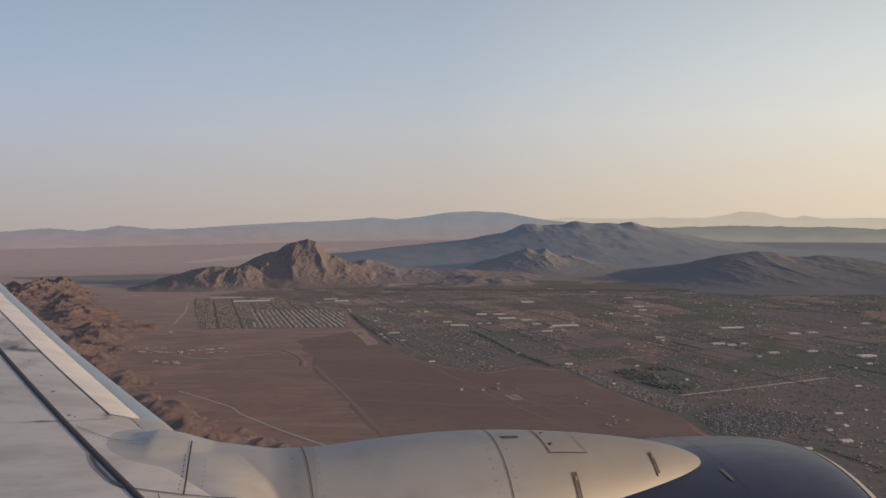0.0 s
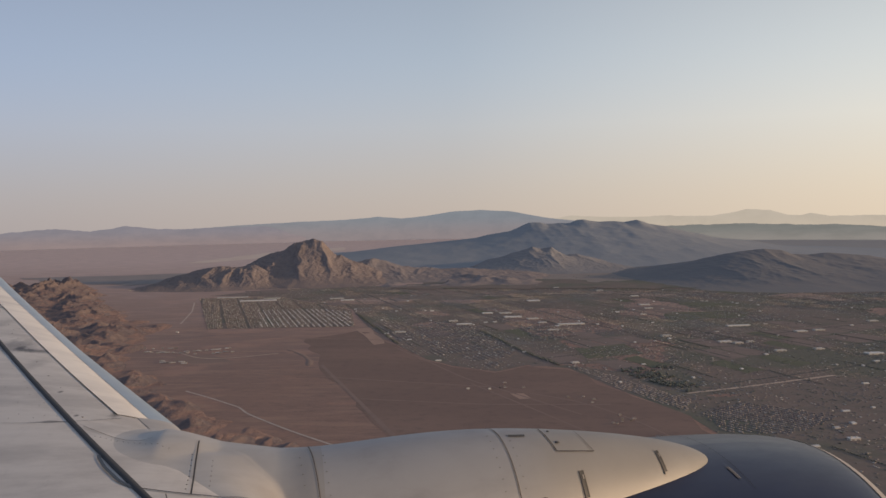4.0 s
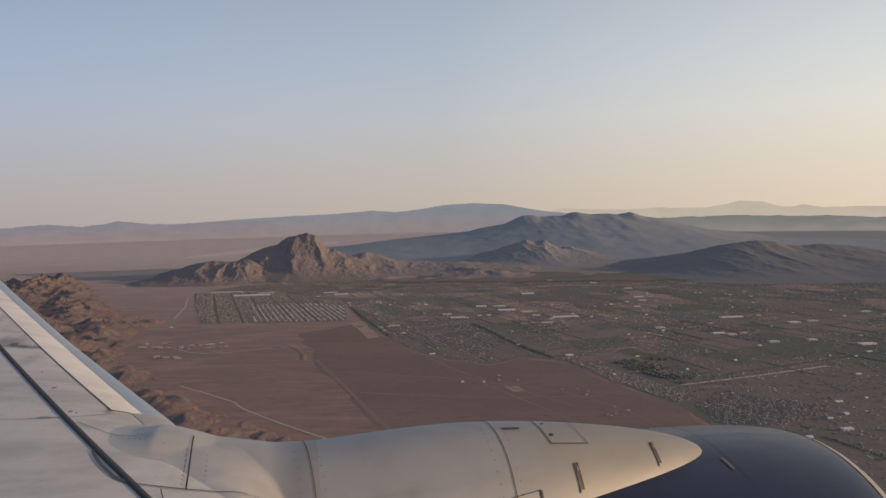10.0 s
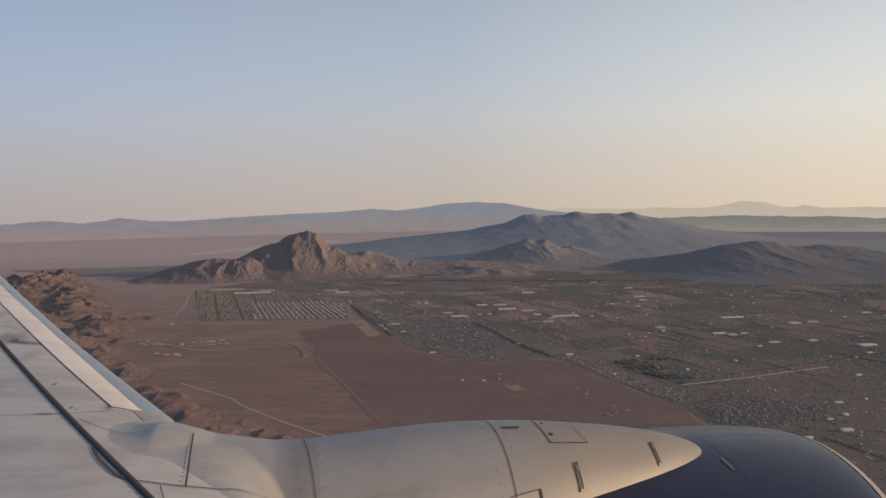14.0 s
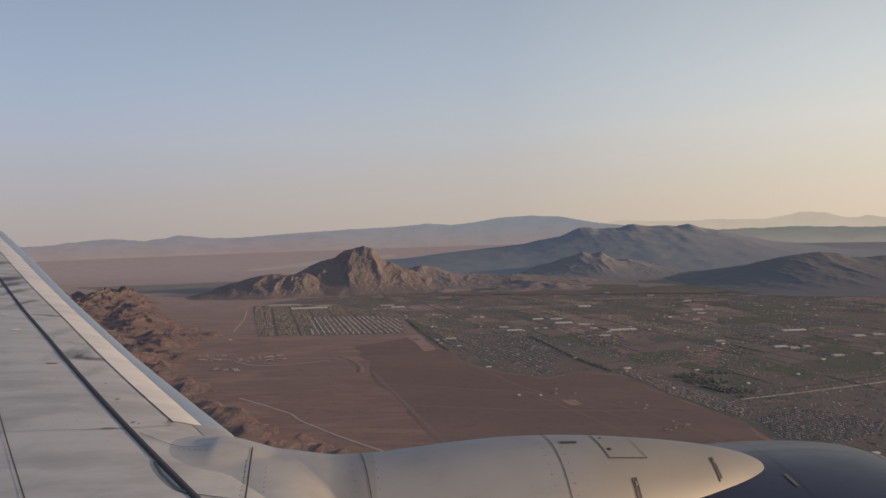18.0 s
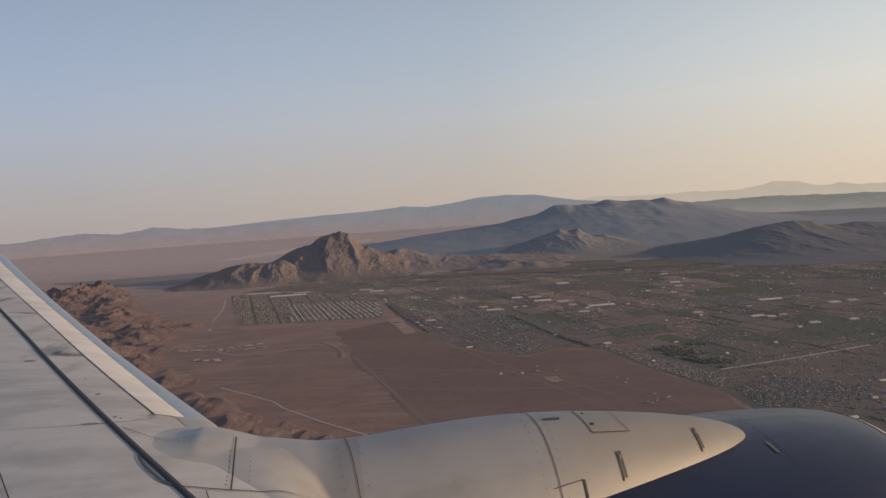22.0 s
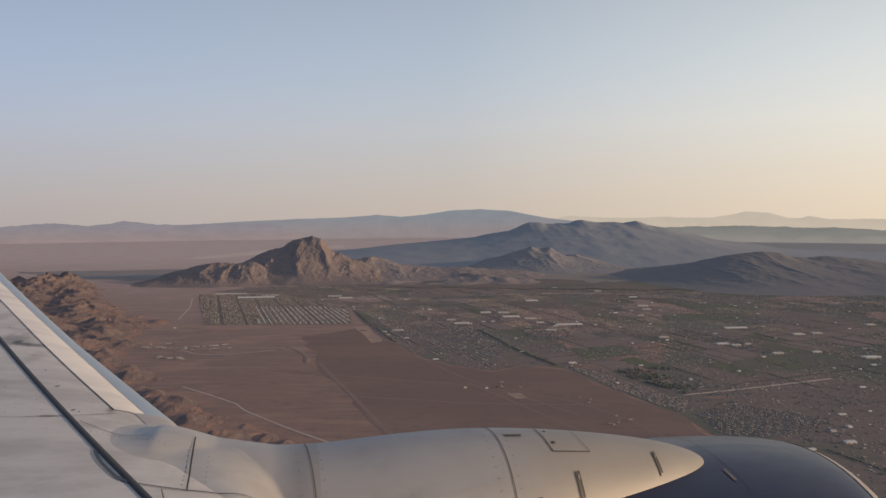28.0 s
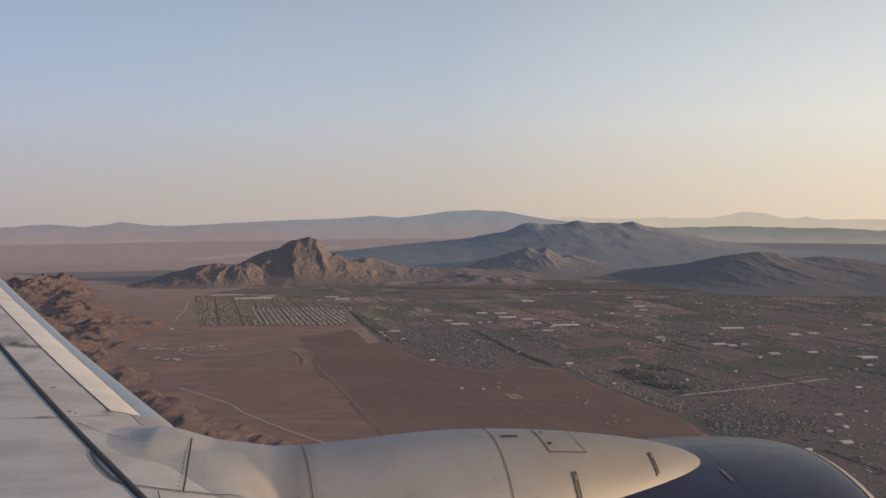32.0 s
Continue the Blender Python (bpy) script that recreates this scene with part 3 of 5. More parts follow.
def foothill_height(X, Y):
    inside_ = smooth(X, -190, -90) * (1 - smooth(X, 110, 250)) * smooth(Y, 905, 990) * (1 - smooth(Y, 1250, 1400))
    knobs = 0.6 * fbm(X, Y, 80, 4) + 0.4 * ridged(X * 0.8, Y, 56, 5, 0.5)
    low = inside_ * np.clip(knobs - 0.32, 0, 1) * 34
    return np.maximum(low, carved(X, Y, FOOTHILL, 1120, 150, 200, 46, 0.4, 1.2, 50.0, 1.4)) + 1.5 * (fbm(X, Y, 12, 3) - 0.5) * inside_ - 2.6


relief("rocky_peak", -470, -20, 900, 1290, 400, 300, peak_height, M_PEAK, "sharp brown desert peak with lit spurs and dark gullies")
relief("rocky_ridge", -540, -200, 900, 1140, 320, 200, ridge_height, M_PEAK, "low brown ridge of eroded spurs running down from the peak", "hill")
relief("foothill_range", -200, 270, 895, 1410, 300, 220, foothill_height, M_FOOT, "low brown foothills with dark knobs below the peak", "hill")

DARK = [(-420, 0), (-259, 24), (-87, 43), (-2, 50), (82, 57), (149, 64), (182, 72), (224, 78), (249, 82), (274, 92), (290, 100), (307, 106), (324, 107), (340, 106), (356, 102), (381, 102), (397, 104), (413, 102), (430, 104), (446, 111), (463, 113), (487, 109), (511, 105), (535, 106), (560, 106), (584, 103), (600, 106), (621, 109), (640, 104), (656, 97), (680, 93), (704, 89), (736, 79), (767, 71), (799, 66), (830, 57), (862, 51), (893, 48), (940, 43), (987, 34), (1049, 23), (1154, 18), (1355, 8), (1505, 0)]
KNOLL = [(80, 0), (120, 12), (139, 21), (171, 28), (191, 35), (210, 40), (229, 45), (242, 50), (261, 44), (274, 47), (286, 49), (299, 40), (317, 30), (343, 32), (361, 27), (380, 22), (417, 13), (460, 5), (490, 0)]
HILL = [(340, 0), (408, 10), (448, 20), (497, 33), (537, 42), (576, 47), (605, 50), (635, 47), (654, 40), (683, 38), (719, 41), (788, 35), (864, 21), (938, 8), (1040, 0)]


def dark_height(X, Y):
    return carved(X, Y, DARK, 1700, 480, 700, 110, 0.035, 1.05, 20.0, 0.5) - 3


def knoll_height(X, Y):
    return carved(X, Y, KNOLL, 1310, 200, 160, 40, 0.13, 1.3, 24.0, 1.4) - 2.5


def hill_height(X, Y):
    return carved(X, Y, HILL, 1040, 290, 300, 46, 0.13, 1.5, 40.0, 1.2) - 2.5


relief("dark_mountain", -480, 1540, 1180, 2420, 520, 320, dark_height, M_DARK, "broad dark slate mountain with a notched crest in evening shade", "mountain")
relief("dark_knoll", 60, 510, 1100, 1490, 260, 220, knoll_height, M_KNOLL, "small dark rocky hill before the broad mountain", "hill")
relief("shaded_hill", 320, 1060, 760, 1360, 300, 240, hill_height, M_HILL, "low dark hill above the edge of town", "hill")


EDGE_Y = [215, 240, 268, 300, 328, 345, 365, 390, 410, 456, 540, 600, 650, 800, 960, 1000]
EDGE_X = [-10, -34, -62, -102, -142, -158, -158, -195, -215, -240, -250, -262, -330, -460, -565, -600]


def badlands_height(X, Y):
    edge = np.interp(Y, EDGE_Y, EDGE_X)
    edge = edge + (fbm(X, Y, 40, 4) - 0.5) * np.interp(Y, [240, 400, 700], [14, 30, 60])
    m = smooth(edge - X, -4, np.interp(Y, [250, 420, 600], [16, 26, 60])) * (1 - smooth(Y, 950, 1015)) * smooth(X, -870, -800)
    amp = np.interp(Y, [220, 300, 420, 600, 800, 900, 960], [9, 11, 13, 17, 26, 32, 34])
    # knobs of hard rock over low aprons of washed soil
    rs = np.random.RandomState(8)
    Z = np.zeros_like(X)
    wx, wy = X + 16 * (fbm(X, Y, 26, 3) - 0.5), Y + 16 * (fbm(X + 500, Y, 26, 3) - 0.5)
    for _ in range(210):
        cy = 225 + 745 * rs.rand() ** 1.15
        cx = np.interp(cy, EDGE_Y, EDGE_X) - 6 - (60 + 0.28 * cy) * rs.rand() ** 1.3
        big = rs.rand()
        rad = np.interp(cy, [220, 500, 950], [8, 15, 30]) * (0.6 + 1.0 * big)
        hgt = np.interp(cy, [220, 300, 420, 600, 800, 950], [6, 7.5, 8.5, 10, 14, 20]) * (0.35 + 0.75 * big)
        x0, x1 = np.searchsorted(X[:, 0], [cx - 3 * rad - 20, cx + 3 * rad + 20])
        y0, y1 = np.searchsorted(Y[0], [cy - 3 * rad - 20, cy + 3 * rad + 20])
        d = np.hypot(wx[x0:x1, y0:y1] - cx, (wy[x0:x1, y0:y1] - cy) * 0.8) / rad
        cone = hgt * (0.72 * np.clip(1 - d, 0, 1) ** 1.15 + 0.28 * np.exp(-(d / 1.3) ** 2))
        Z[x0:x1, y0:y1] = np.maximum(Z[x0:x1, y0:y1], cone)
    rough_ = 1 + 0.75 * (ridged(X, Y, 17, 5, 0.55) - 0.5)
    return m * (Z * rough_ + amp * 0.10 * fbm(X, Y, 60, 4)) + (fbm(X, Y, 9, 4) - 0.5) * 2.2 * m - 1.9


relief("badland_hills", -870, 20, 212, 1020, 620, 620, badlands_height, M_ROCK, "rugged red-brown badland hills with shadowed gullies", "hill")


def far_range(name, a0, a1, radius, crest, mat, label, depth=380.0, rough=9.0):
    """A range along an arc round the eye; crest: (degrees from +y to the right, height)."""
    n, k = 900, 15
    ang = np.radians(np.linspace(a0, a1, n))
    s = np.linspace(-1, 1, k)
    An, S = np.meshgrid(ang, s, indexing="ij")
    ca, ch = zip(*crest)
    h = np.interp(np.degrees(An), ca, ch)
    Rr = radius + S * depth
    X, Y = Rr * np.sin(An), Rr * np.cos(An)
    top = 1 - np.abs(S) ** 1.3
    Z = (h + rough * 2 * (0.6 * fbm(X, Y, 150, 5) + 0.5 * fbm(X, Y, 45, 3) - 0.55)) * top * (1 + 0.35 * (ridged(X, Y, 260, 5) - 0.5) * (1 - top)) - 4
    me = fast_mesh(name, np.stack([X, Y, Z], -1).reshape(-1, 3), grid_faces(n, k))
    thing(name, me, mat, label, "mountains", "structure")


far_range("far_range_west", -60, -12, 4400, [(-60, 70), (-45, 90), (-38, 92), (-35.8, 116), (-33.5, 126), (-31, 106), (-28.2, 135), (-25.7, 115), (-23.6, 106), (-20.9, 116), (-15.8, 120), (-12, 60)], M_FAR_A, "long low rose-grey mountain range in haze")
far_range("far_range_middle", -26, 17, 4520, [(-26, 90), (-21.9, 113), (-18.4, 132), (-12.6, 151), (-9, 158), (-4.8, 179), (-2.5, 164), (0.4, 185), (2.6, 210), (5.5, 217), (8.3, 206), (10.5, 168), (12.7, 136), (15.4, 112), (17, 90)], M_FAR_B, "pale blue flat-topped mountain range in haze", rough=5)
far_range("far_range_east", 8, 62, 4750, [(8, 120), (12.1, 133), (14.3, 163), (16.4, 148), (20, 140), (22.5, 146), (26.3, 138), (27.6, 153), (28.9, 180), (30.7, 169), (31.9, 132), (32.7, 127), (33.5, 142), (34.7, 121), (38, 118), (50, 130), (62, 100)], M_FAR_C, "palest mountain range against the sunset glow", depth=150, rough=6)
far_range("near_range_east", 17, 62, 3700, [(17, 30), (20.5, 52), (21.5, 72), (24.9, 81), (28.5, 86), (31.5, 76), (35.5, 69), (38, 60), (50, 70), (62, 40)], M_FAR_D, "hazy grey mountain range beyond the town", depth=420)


# ---- basin, lake bed, scrub ----
sheet("dry_lake_bed", [(-735, 1690), (-699, 1921), (-652, 2342), (-402, 2797), (-353, 2454), (-550, 1972), (-601, 1788), (-660, 1700)], M_LAKE, "pale dry lake bed on the far basin floor", "lake bed", "structure", lift=0.6, step=40, ragged=22)
sheet("scrub_flat", [(-900, 1230), (-640, 1270), (-430, 1330), (-300, 1300), (-380, 1110), (-560, 1040), (-720, 1090)], M_SCRUB, "dark scrub flat behind the hills", "scrub", "structure", lift=0.5, step=40, ragged=20)
sheet("scrub_flat", [(40, 960), (200, 925), (420, 900), (640, 905), (900, 900), (1000, 1100), (700, 1300), (330, 1330), (150, 1260)], M_BASIN, "dark scrub flat under the broad mountain", "scrub", "structure", lift=0.5, step=40, ragged=40)
sheet("fallow_field", [(-112, 512), (-97, 524), (-60, 556), (-28, 479), (-3, 426), (17, 403), (46, 385), (71, 403), (96, 392), (112, 342), (132, 297), (136, 260), (146, 208), (10, 212), (-8, 247), (-25, 287), (-52, 350), (-75, 402)], M_FALLOW, "darker fallow ground beside the town", "field", "structure", lift=0.06, ragged=7)
sheet("graded_patch", [(-71, 560), (-58, 566), (-36, 487), (-46, 482), (-60, 530)], M_GRADED, "bare graded patch beside the housing", "field", "structure", ragged=3)
sheet("earth_pad", [(48, 338), (56, 338), (59, 328), (52, 327)], M_GRADED, "pale graded earth pad in open desert", "earth pad", "structure")
ribbon("winding_road", [(-152, 349), (-142, 342), (-130, 334), (-113, 320), (-106, 316), (-101, 306), (-92, 299), (-75, 283), (-57, 269), (-30, 249), (10, 227)], 1.2, M_PALEROAD, "pale winding road skirting the desert hills", lift=0.10)
ribbon("desert_track", [(-78, 412), (-52, 352), (-25, 289), (-8, 250), (4, 222)], 2.6, M_TRACK, "wide faint dirt track across the plain")
ribbon("field_track", [(-250, 560), (-150, 520), (-30, 500)], 1.6, M_FIELD, "faint dirt track across the plain")
ribbon("field_track", [(-120, 392), (-40, 372), (40, 352)], 1.4, M_FIELD, "faint dirt track across the plain")
ribbon("field_track", [(27, 360), (62, 300), (84, 260), (96, 230)], 1.2, M_FIELD, "faint dirt track across the plain")
ribbon("field_track", [(-40, 330), (30, 318), (100, 316)], 1.2, M_FIELD, "faint dirt track across the plain")
ribbon("farm_lane", [(-232, 470), (-205, 460), (-178, 436), (-150, 438), (-120, 452)], 1.3, M_DIRTROAD, "pale lane through the outlying yard")
sheet("graded_yard", [(-200, 446), (-180, 450), (-160, 440), (-150, 424), (-176, 420), (-196, 430)], M_FIELD, "bare graded yard round the sheds", "yard", "structure", ragged=4)
ribbon("boundary_track", [(-232, 566), (-70, 572)], 3.0, M_FIELD, "dirt track along the housing edge")
ribbon("side_track", [(-322, 775), (-290, 690), (-265, 600)], 2.0, M_DIRTROAD, "pale dirt track beside the housing")


# ---- town ----
D1 = np.array([0.36, -0.933])          # streets running towards the airplane
D2 = np.array([0.933, 0.36])           # cross streets
TOWN = [(-83, 657), (-60, 570), (-27, 482), (-2, 429), (17, 407), (46, 389), (71, 407), (97, 396), (113, 345), (133, 300), (137, 261), (150, 200), (420, 200), (900, 420), (1050, 760), (760, 900), (420, 900), (180, 930), (-60, 960), (-250, 930), (-330, 850), (-215, 828), (-92, 690)]
SETTLE = [(-334, 822), (-222, 566), (-74, 573), (-92, 684), (-219, 829)]


def inside(x, y, poly):
    res = np.zeros(x.shape, dtype=bool)
    n = len(poly)
    for i in range(n):
        (xa, ya), (xb, yb) = poly[i], poly[(i + 1) % n]
        hit = ((ya > y) != (yb > y)) & (x < (xb - xa) * (y - ya) / (yb - ya + 1e-9) + xa)
        res ^= hit
    return res


sheet("town_ground", TOWN, M_TOWN, "built-up town ground of yards, lots and dry lawns", "ground", "structure", lift=0.05, step=16)
for x0, x1, y0, y1 in ((-60, 120, 900, 985), (90, 300, 880, 1010), (270, 520, 860, 985), (480, 780, 850, 960)):
    sheet("outskirt_ground", [(x0, y0), (x1, y0 - 10), (x1 - 30, y1), ((x0 + x1) / 2, y1 + 25), (x0 + 20, y1 - 20)], M_TOWN, "thinning yards and dry lots at the edge of town", "ground", "structure", lift=0.65, step=16, ragged=26)
sheet("estate_ground", SETTLE, M_TOWN, "housing estate ground", "ground", "structure", lift=0.07, step=16)


def house_mesh(name, x, y, ang, l, w, h):
    """Gabled houses: walls, two roof slopes and gables each."""
    n = len(x)
    c, s = np.cos(ang), np.sin(ang)
    z0 = ground_z(x, y)
    lx = np.stack([-l, l, l, -l, -l, l, l, -l, -l * 0.9, l * 0.9], 1) / 2
    ly = np.stack([-w, -w, w, w, -w, -w, w, w, w * 0, w * 0], 1) / 2
    lz = np.stack([h * 0 - 0.2] * 4 + [h] * 4 + [h * 1.5] * 2, 1)
    V = np.stack([x[:, None] + lx * c[:, None] - ly * s[:, None], y[:, None] + lx * s[:, None] + ly * c[:, None], z0[:, None] + lz], -1)
    off = (np.arange(n) * 10)[:, None, None]
    quads = np.array([[0, 1, 5, 4], [1, 2, 6, 5], [2, 3, 7, 6], [3, 0, 4, 7], [4, 5, 9, 8], [6, 7, 8, 9]])
    tris = np.array([[5, 6, 9], [7, 4, 8]])
    V = V.reshape(-1, 3)
    Q = (quads[None] + off).reshape(-1, 4)
    T = (tris[None] + off).reshape(-1, 3)
    A3 = np.concatenate([Q[:, [0, 1, 2]], Q[:, [0, 2, 3]], T])
    return fast_mesh(name, V, A3, False)


def tree_mesh(name, x, y, r, h):
    """Small crowns: a lopsided eight-sided clump each."""
    n = len(x)
    k = 5
    rs = np.random.RandomState(n)
    a = np.linspace(0, 2 * np.pi, k, endpoint=False)[None] + rs.rand(n, 1) * 6
    rr = r[:, None] * (0.75 + 0.5 * rs.rand(n, k))
    z0 = ground_z(x, y)
    ring = np.stack([x[:, None] + rr * np.cos(a), y[:, None] + rr * np.sin(a), z0[:, None] + h[:, None] * (0.35 + 0.3 * rs.rand(n, k))], -1)
    topv = np.stack([x, y, z0 + h], -1)[:, None]
    bot = np.stack([x, y, z0 - 0.1], -1)[:, None]
    V = np.concatenate([ring, topv, bot], 1).reshape(-1, 3)
    f = []
    for i in range(k):
        j = (i + 1) % k
        f += [[i, j, k], [j, i, k + 1]]
    F = (np.array(f)[None] + (np.arange(n) * (k + 2))[:, None, None]).reshape(-1, 3)
    return fast_mesh(name, V, F, False)


def street_cells(poly, row, pitch, keep, seed, ang0=0.0, jitter=0.25):
    """House places in rows along D1 inside a polygon."""
    rs = np.random.RandomState(seed)
    p = np.array(poly)
    o = p.mean(0)
    ca, sa = math.cos(ang0), math.sin(ang0)
    e1 = np.array([D1[0] * ca - D1[1] * sa, D1[0] * sa + D1[1] * ca])
    e2 = np.array([-e1[1], e1[0]])
    ext = np.abs(p - o).sum(1).max()
    i, j = np.meshgrid(np.arange(-ext, ext, pitch), np.arange(-ext, ext, row), indexing="ij")
    i, j = i.ravel(), j.ravel()
    i = i + (rs.rand(len(i)) - 0.5) * jitter * pitch
    j = j + (rs.rand(len(j)) - 0.5) * jitter * 0.9
    x, y = o[0] + e1[0] * i + e2[0] * j, o[1] + e1[1] * i + e2[1] * j
    ok = inside(x, y, poly) & (rs.rand(len(x)) < keep(x, y))
    return x[ok], y[ok], math.atan2(e1[1], e1[0]), rs


# blocks between the streets: each has its own rows, yards or bare soil
def town_blocks():
    rs = np.random.RandomState(21)
    o = np.array((-77.0, 618.0))
    rows = {"tan": [], "grey": [], "pale": []}
    trees, bare, lawn = [], [], []
    for a in np.arange(-420, 480, 34.0):
        for b in np.arange(-330, 1150, 23.0):
            c = o + D1 * (a + 17) + D2 * (b + 11.5)
            if not inside(np.array([c[0]]), np.array([c[1]]), TOWN)[0]:
                continue
            den = float(fbm(np.array([c[0]]), np.array([c[1]]), 70, 3)[0])
            leaf = float(fbm(np.array([c[0] + 900]), np.array([c[1]]), 130, 3)[0]) + 0.12 * float(smooth(np.array([b]), 60, 300)[0])
            far = smooth(np.array([c[1]]), 700, 900)[0]
            k = rs.rand() * 0.8 + (den - 0.5) * 3.2 + 0.06 - 0.3 * far
            leafy = leaf > 0.54
            if k < 0.0:
                if leafy:
                    kind, fill = "grey", 0.15
                else:
                    bare.append(c)
                    kind, fill = "grey", 0.05
            elif k < 0.05 and b > 100:
                lawn.append(c)
                kind, fill = "grey", 0.05
            elif k < 0.34:
                kind, fill = ("grey", "tan")[rs.randint(2)], 0.45
            else:
                kind, fill = ("tan", "grey", "tan", "pale", "grey", "tan")[rs.randint(6)], 0.6 + 0.35 * rs.rand()
            fill *= 0.22 + 0.78 * float(smooth(np.array([c[1]]), 280, 500)[0])          # looser plots on the near side
            along = rs.rand() < 0.7
            pitch, row = 1.15 + 0.3 * rs.rand(), 2.5 + 1.2 * rs.rand()
            la, lb = (34 - 2.4, 23 - 2.0) if along else (23 - 2.0, 34 - 2.4)
            e1, e2 = (D1, D2) if along else (D2, D1)
            for i in np.arange(-la / 2, la / 2, pitch):
                for j in np.arange(-lb / 2, lb / 2, row):
                    if rs.rand() < fill:
                        p = c + e1 * (i + 0.2 * rs.randn()) + e2 * (j + 0.15 * rs.randn())
                        rows[kind].append((p[0], p[1], math.atan2(e1[1], e1[0]), 0.78 + 0.5 * rs.rand(), 0.62 + 0.28 * rs.rand(), 0.16 + 0.1 * rs.rand()))
            nt = int((34 * 23 / 9) * (0.15 + 0.5 * rs.rand() ** 2) * (2.0 if leafy else 0.4 if k < 0.0 else 1.0))
            for _ in range(nt):
                p = c + D1 * (rs.rand() - 0.5) * 34 + D2 * (rs.rand() - 0.5) * 23
                s = 0.6 + rs.rand() ** 2
                trees.append((p[0], p[1], 0.5 * s, 0.34 * s))
            # street trees along one side of the block
            if rs.rand() < 0.14:
                for i in np.arange(-17, 17, 1.3):
                    p = c + D1 * i + D2 * 10.8
                    trees.append((p[0], p[1], 0.45 + 0.3 * rs.rand(), 0.5 + 0.3 * rs.rand()))
    return rows, np.array(trees), bare, lawn


block_rows, block_trees, block_bare, block_lawn = town_blocks()
ok_t = inside(block_trees[:, 0], block_trees[:, 1], TOWN)
block_trees = block_trees[ok_t]
M_TAN = island_mat("tan_house_roofs", [(0.0, (0.25, 0.2, 0.17, 1)), (0.35, (0.31, 0.255, 0.217, 1)), (0.7, (0.23, 0.19, 0.165, 1)), (0.84, (0.52, 0.46, 0.40, 1))])
M_GREY = island_mat("grey_house_roofs", [(0.0, (0.21, 0.192, 0.178, 1)), (0.3, (0.27, 0.248, 0.228, 1)), (0.65, (0.20, 0.185, 0.17, 1)), (0.84, (0.54, 0.505, 0.46, 1))])
M_PALE = island_mat("pale_house_roofs", [(0.0, (0.255, 0.236, 0.218, 1)), (0.4, (0.290, 0.268, 0.251, 1)), (0.8, (0.211, 0.194, 0.180, 1))])
for kind, mat, label in (("tan", M_TAN, "rows of small tan-roofed houses across the desert town"), ("grey", M_GREY, "rows of small grey-roofed houses across the desert town"), ("pale", M_PALE, "rows of small pale-roofed houses across the desert town")):
    r = np.array(block_rows[kind])
    r = r[inside(r[:, 0], r[:, 1], TOWN)]
    thing("town_houses", house_mesh("town_houses", *r.T), mat, label, "houses", "stuff")
thing("town_trees", tree_mesh("town_trees", *block_trees.T), M_TREE, "dark green street and garden trees through the town", "trees", "stuff")
for c in block_bare[:300]:
    q4 = [tuple(c + D1 * i * 15.5 + D2 * j * 10.3) for i, j in ((-1, -1), (1, -1), (1, 1), (-1, 1))]
    sheet("vacant_lot", q4, M_LOT, "bare brown vacant lot between houses", "lot", "structure", lift=0.12, ragged=5.0)
for c in block_lawn[:30]:
    q4 = [tuple(c + D1 * i * 15.0 + D2 * j * 9.8) for i, j in ((-1, -1), (1, -1), (1, 1), (-1, 1))]
    sheet("park_lawn", q4, M_GRASS, "dull green watered lawn among houses", "lawn", "structure", lift=0.12, ragged=5.0)

hx, hy, ha, rs = street_cells(SETTLE, 2.3, 1.9, lambda x, y: 0.5 * (np.abs(((x * D2[0] + y * D2[1]) % 24) - 12) > 1.6), 5, 0.0, 1.6)
thing("estate_houses", house_mesh("estate_houses", hx, hy, ha + 0 * hx, 1.2 + 0.5 * rs.rand(len(hx)), 0.9 + 0.2 * rs.rand(len(hx)), 0.35 + 0.2 * rs.rand(len(hx))), M_HOUSE, "rows of small pale houses on a square estate", "houses", "stuff")

ROWS = [(-210, 690), (-170, 572), (-78, 576), (-92, 672), (-140, 700)]
hx, hy, ha, rs = street_cells(ROWS, 5.6, 2.0, lambda x, y: 0.86 * (np.abs(((x * D1[0] + y * D1[1]) % 36) - 18) > 3), 6, 0.0, 0.15)
M_MOBILE = simple("mobile_home_roofs", [(0.3, (0.52, 0.49, 0.46, 1)), (0.7, (0.64, 0.62, 0.58, 1))], 0.8)
thing("mobile_home_rows", house_mesh("mobile_home_rows", hx, hy, ha + 0 * hx, 1.6 + 0 * hx, 1.0 + 0 * hx, 0.4 + 0 * hx), M_MOBILE, "straight rows of pale mobile homes", "houses", "stuff")

TRACT = [(100, 404), (117, 383), (147, 324), (136, 303), (114, 348)]
hx, hy, ha, rs = street_cells(TRACT, 2.6, 1.5, lambda x, y: 0.9 + 0 * x, 8, 0.0, 0.7)
M_TILE = island_mat("tan_tile_roofs", [(0.0, (0.33, 0.262, 0.222, 1)), (0.4, (0.44, 0.36, 0.305, 1)), (0.8, (0.27, 0.222, 0.195, 1))])
thing("tract_houses", house_mesh("tract_houses", hx, hy, ha + 0 * hx, 1.0 + 0 * hx, 0.75 + 0.2 * rs.rand(len(hx)), 0.26 + 0 * hx), M_TILE, "dense tract of tan tile-roofed houses", "houses", "stuff")
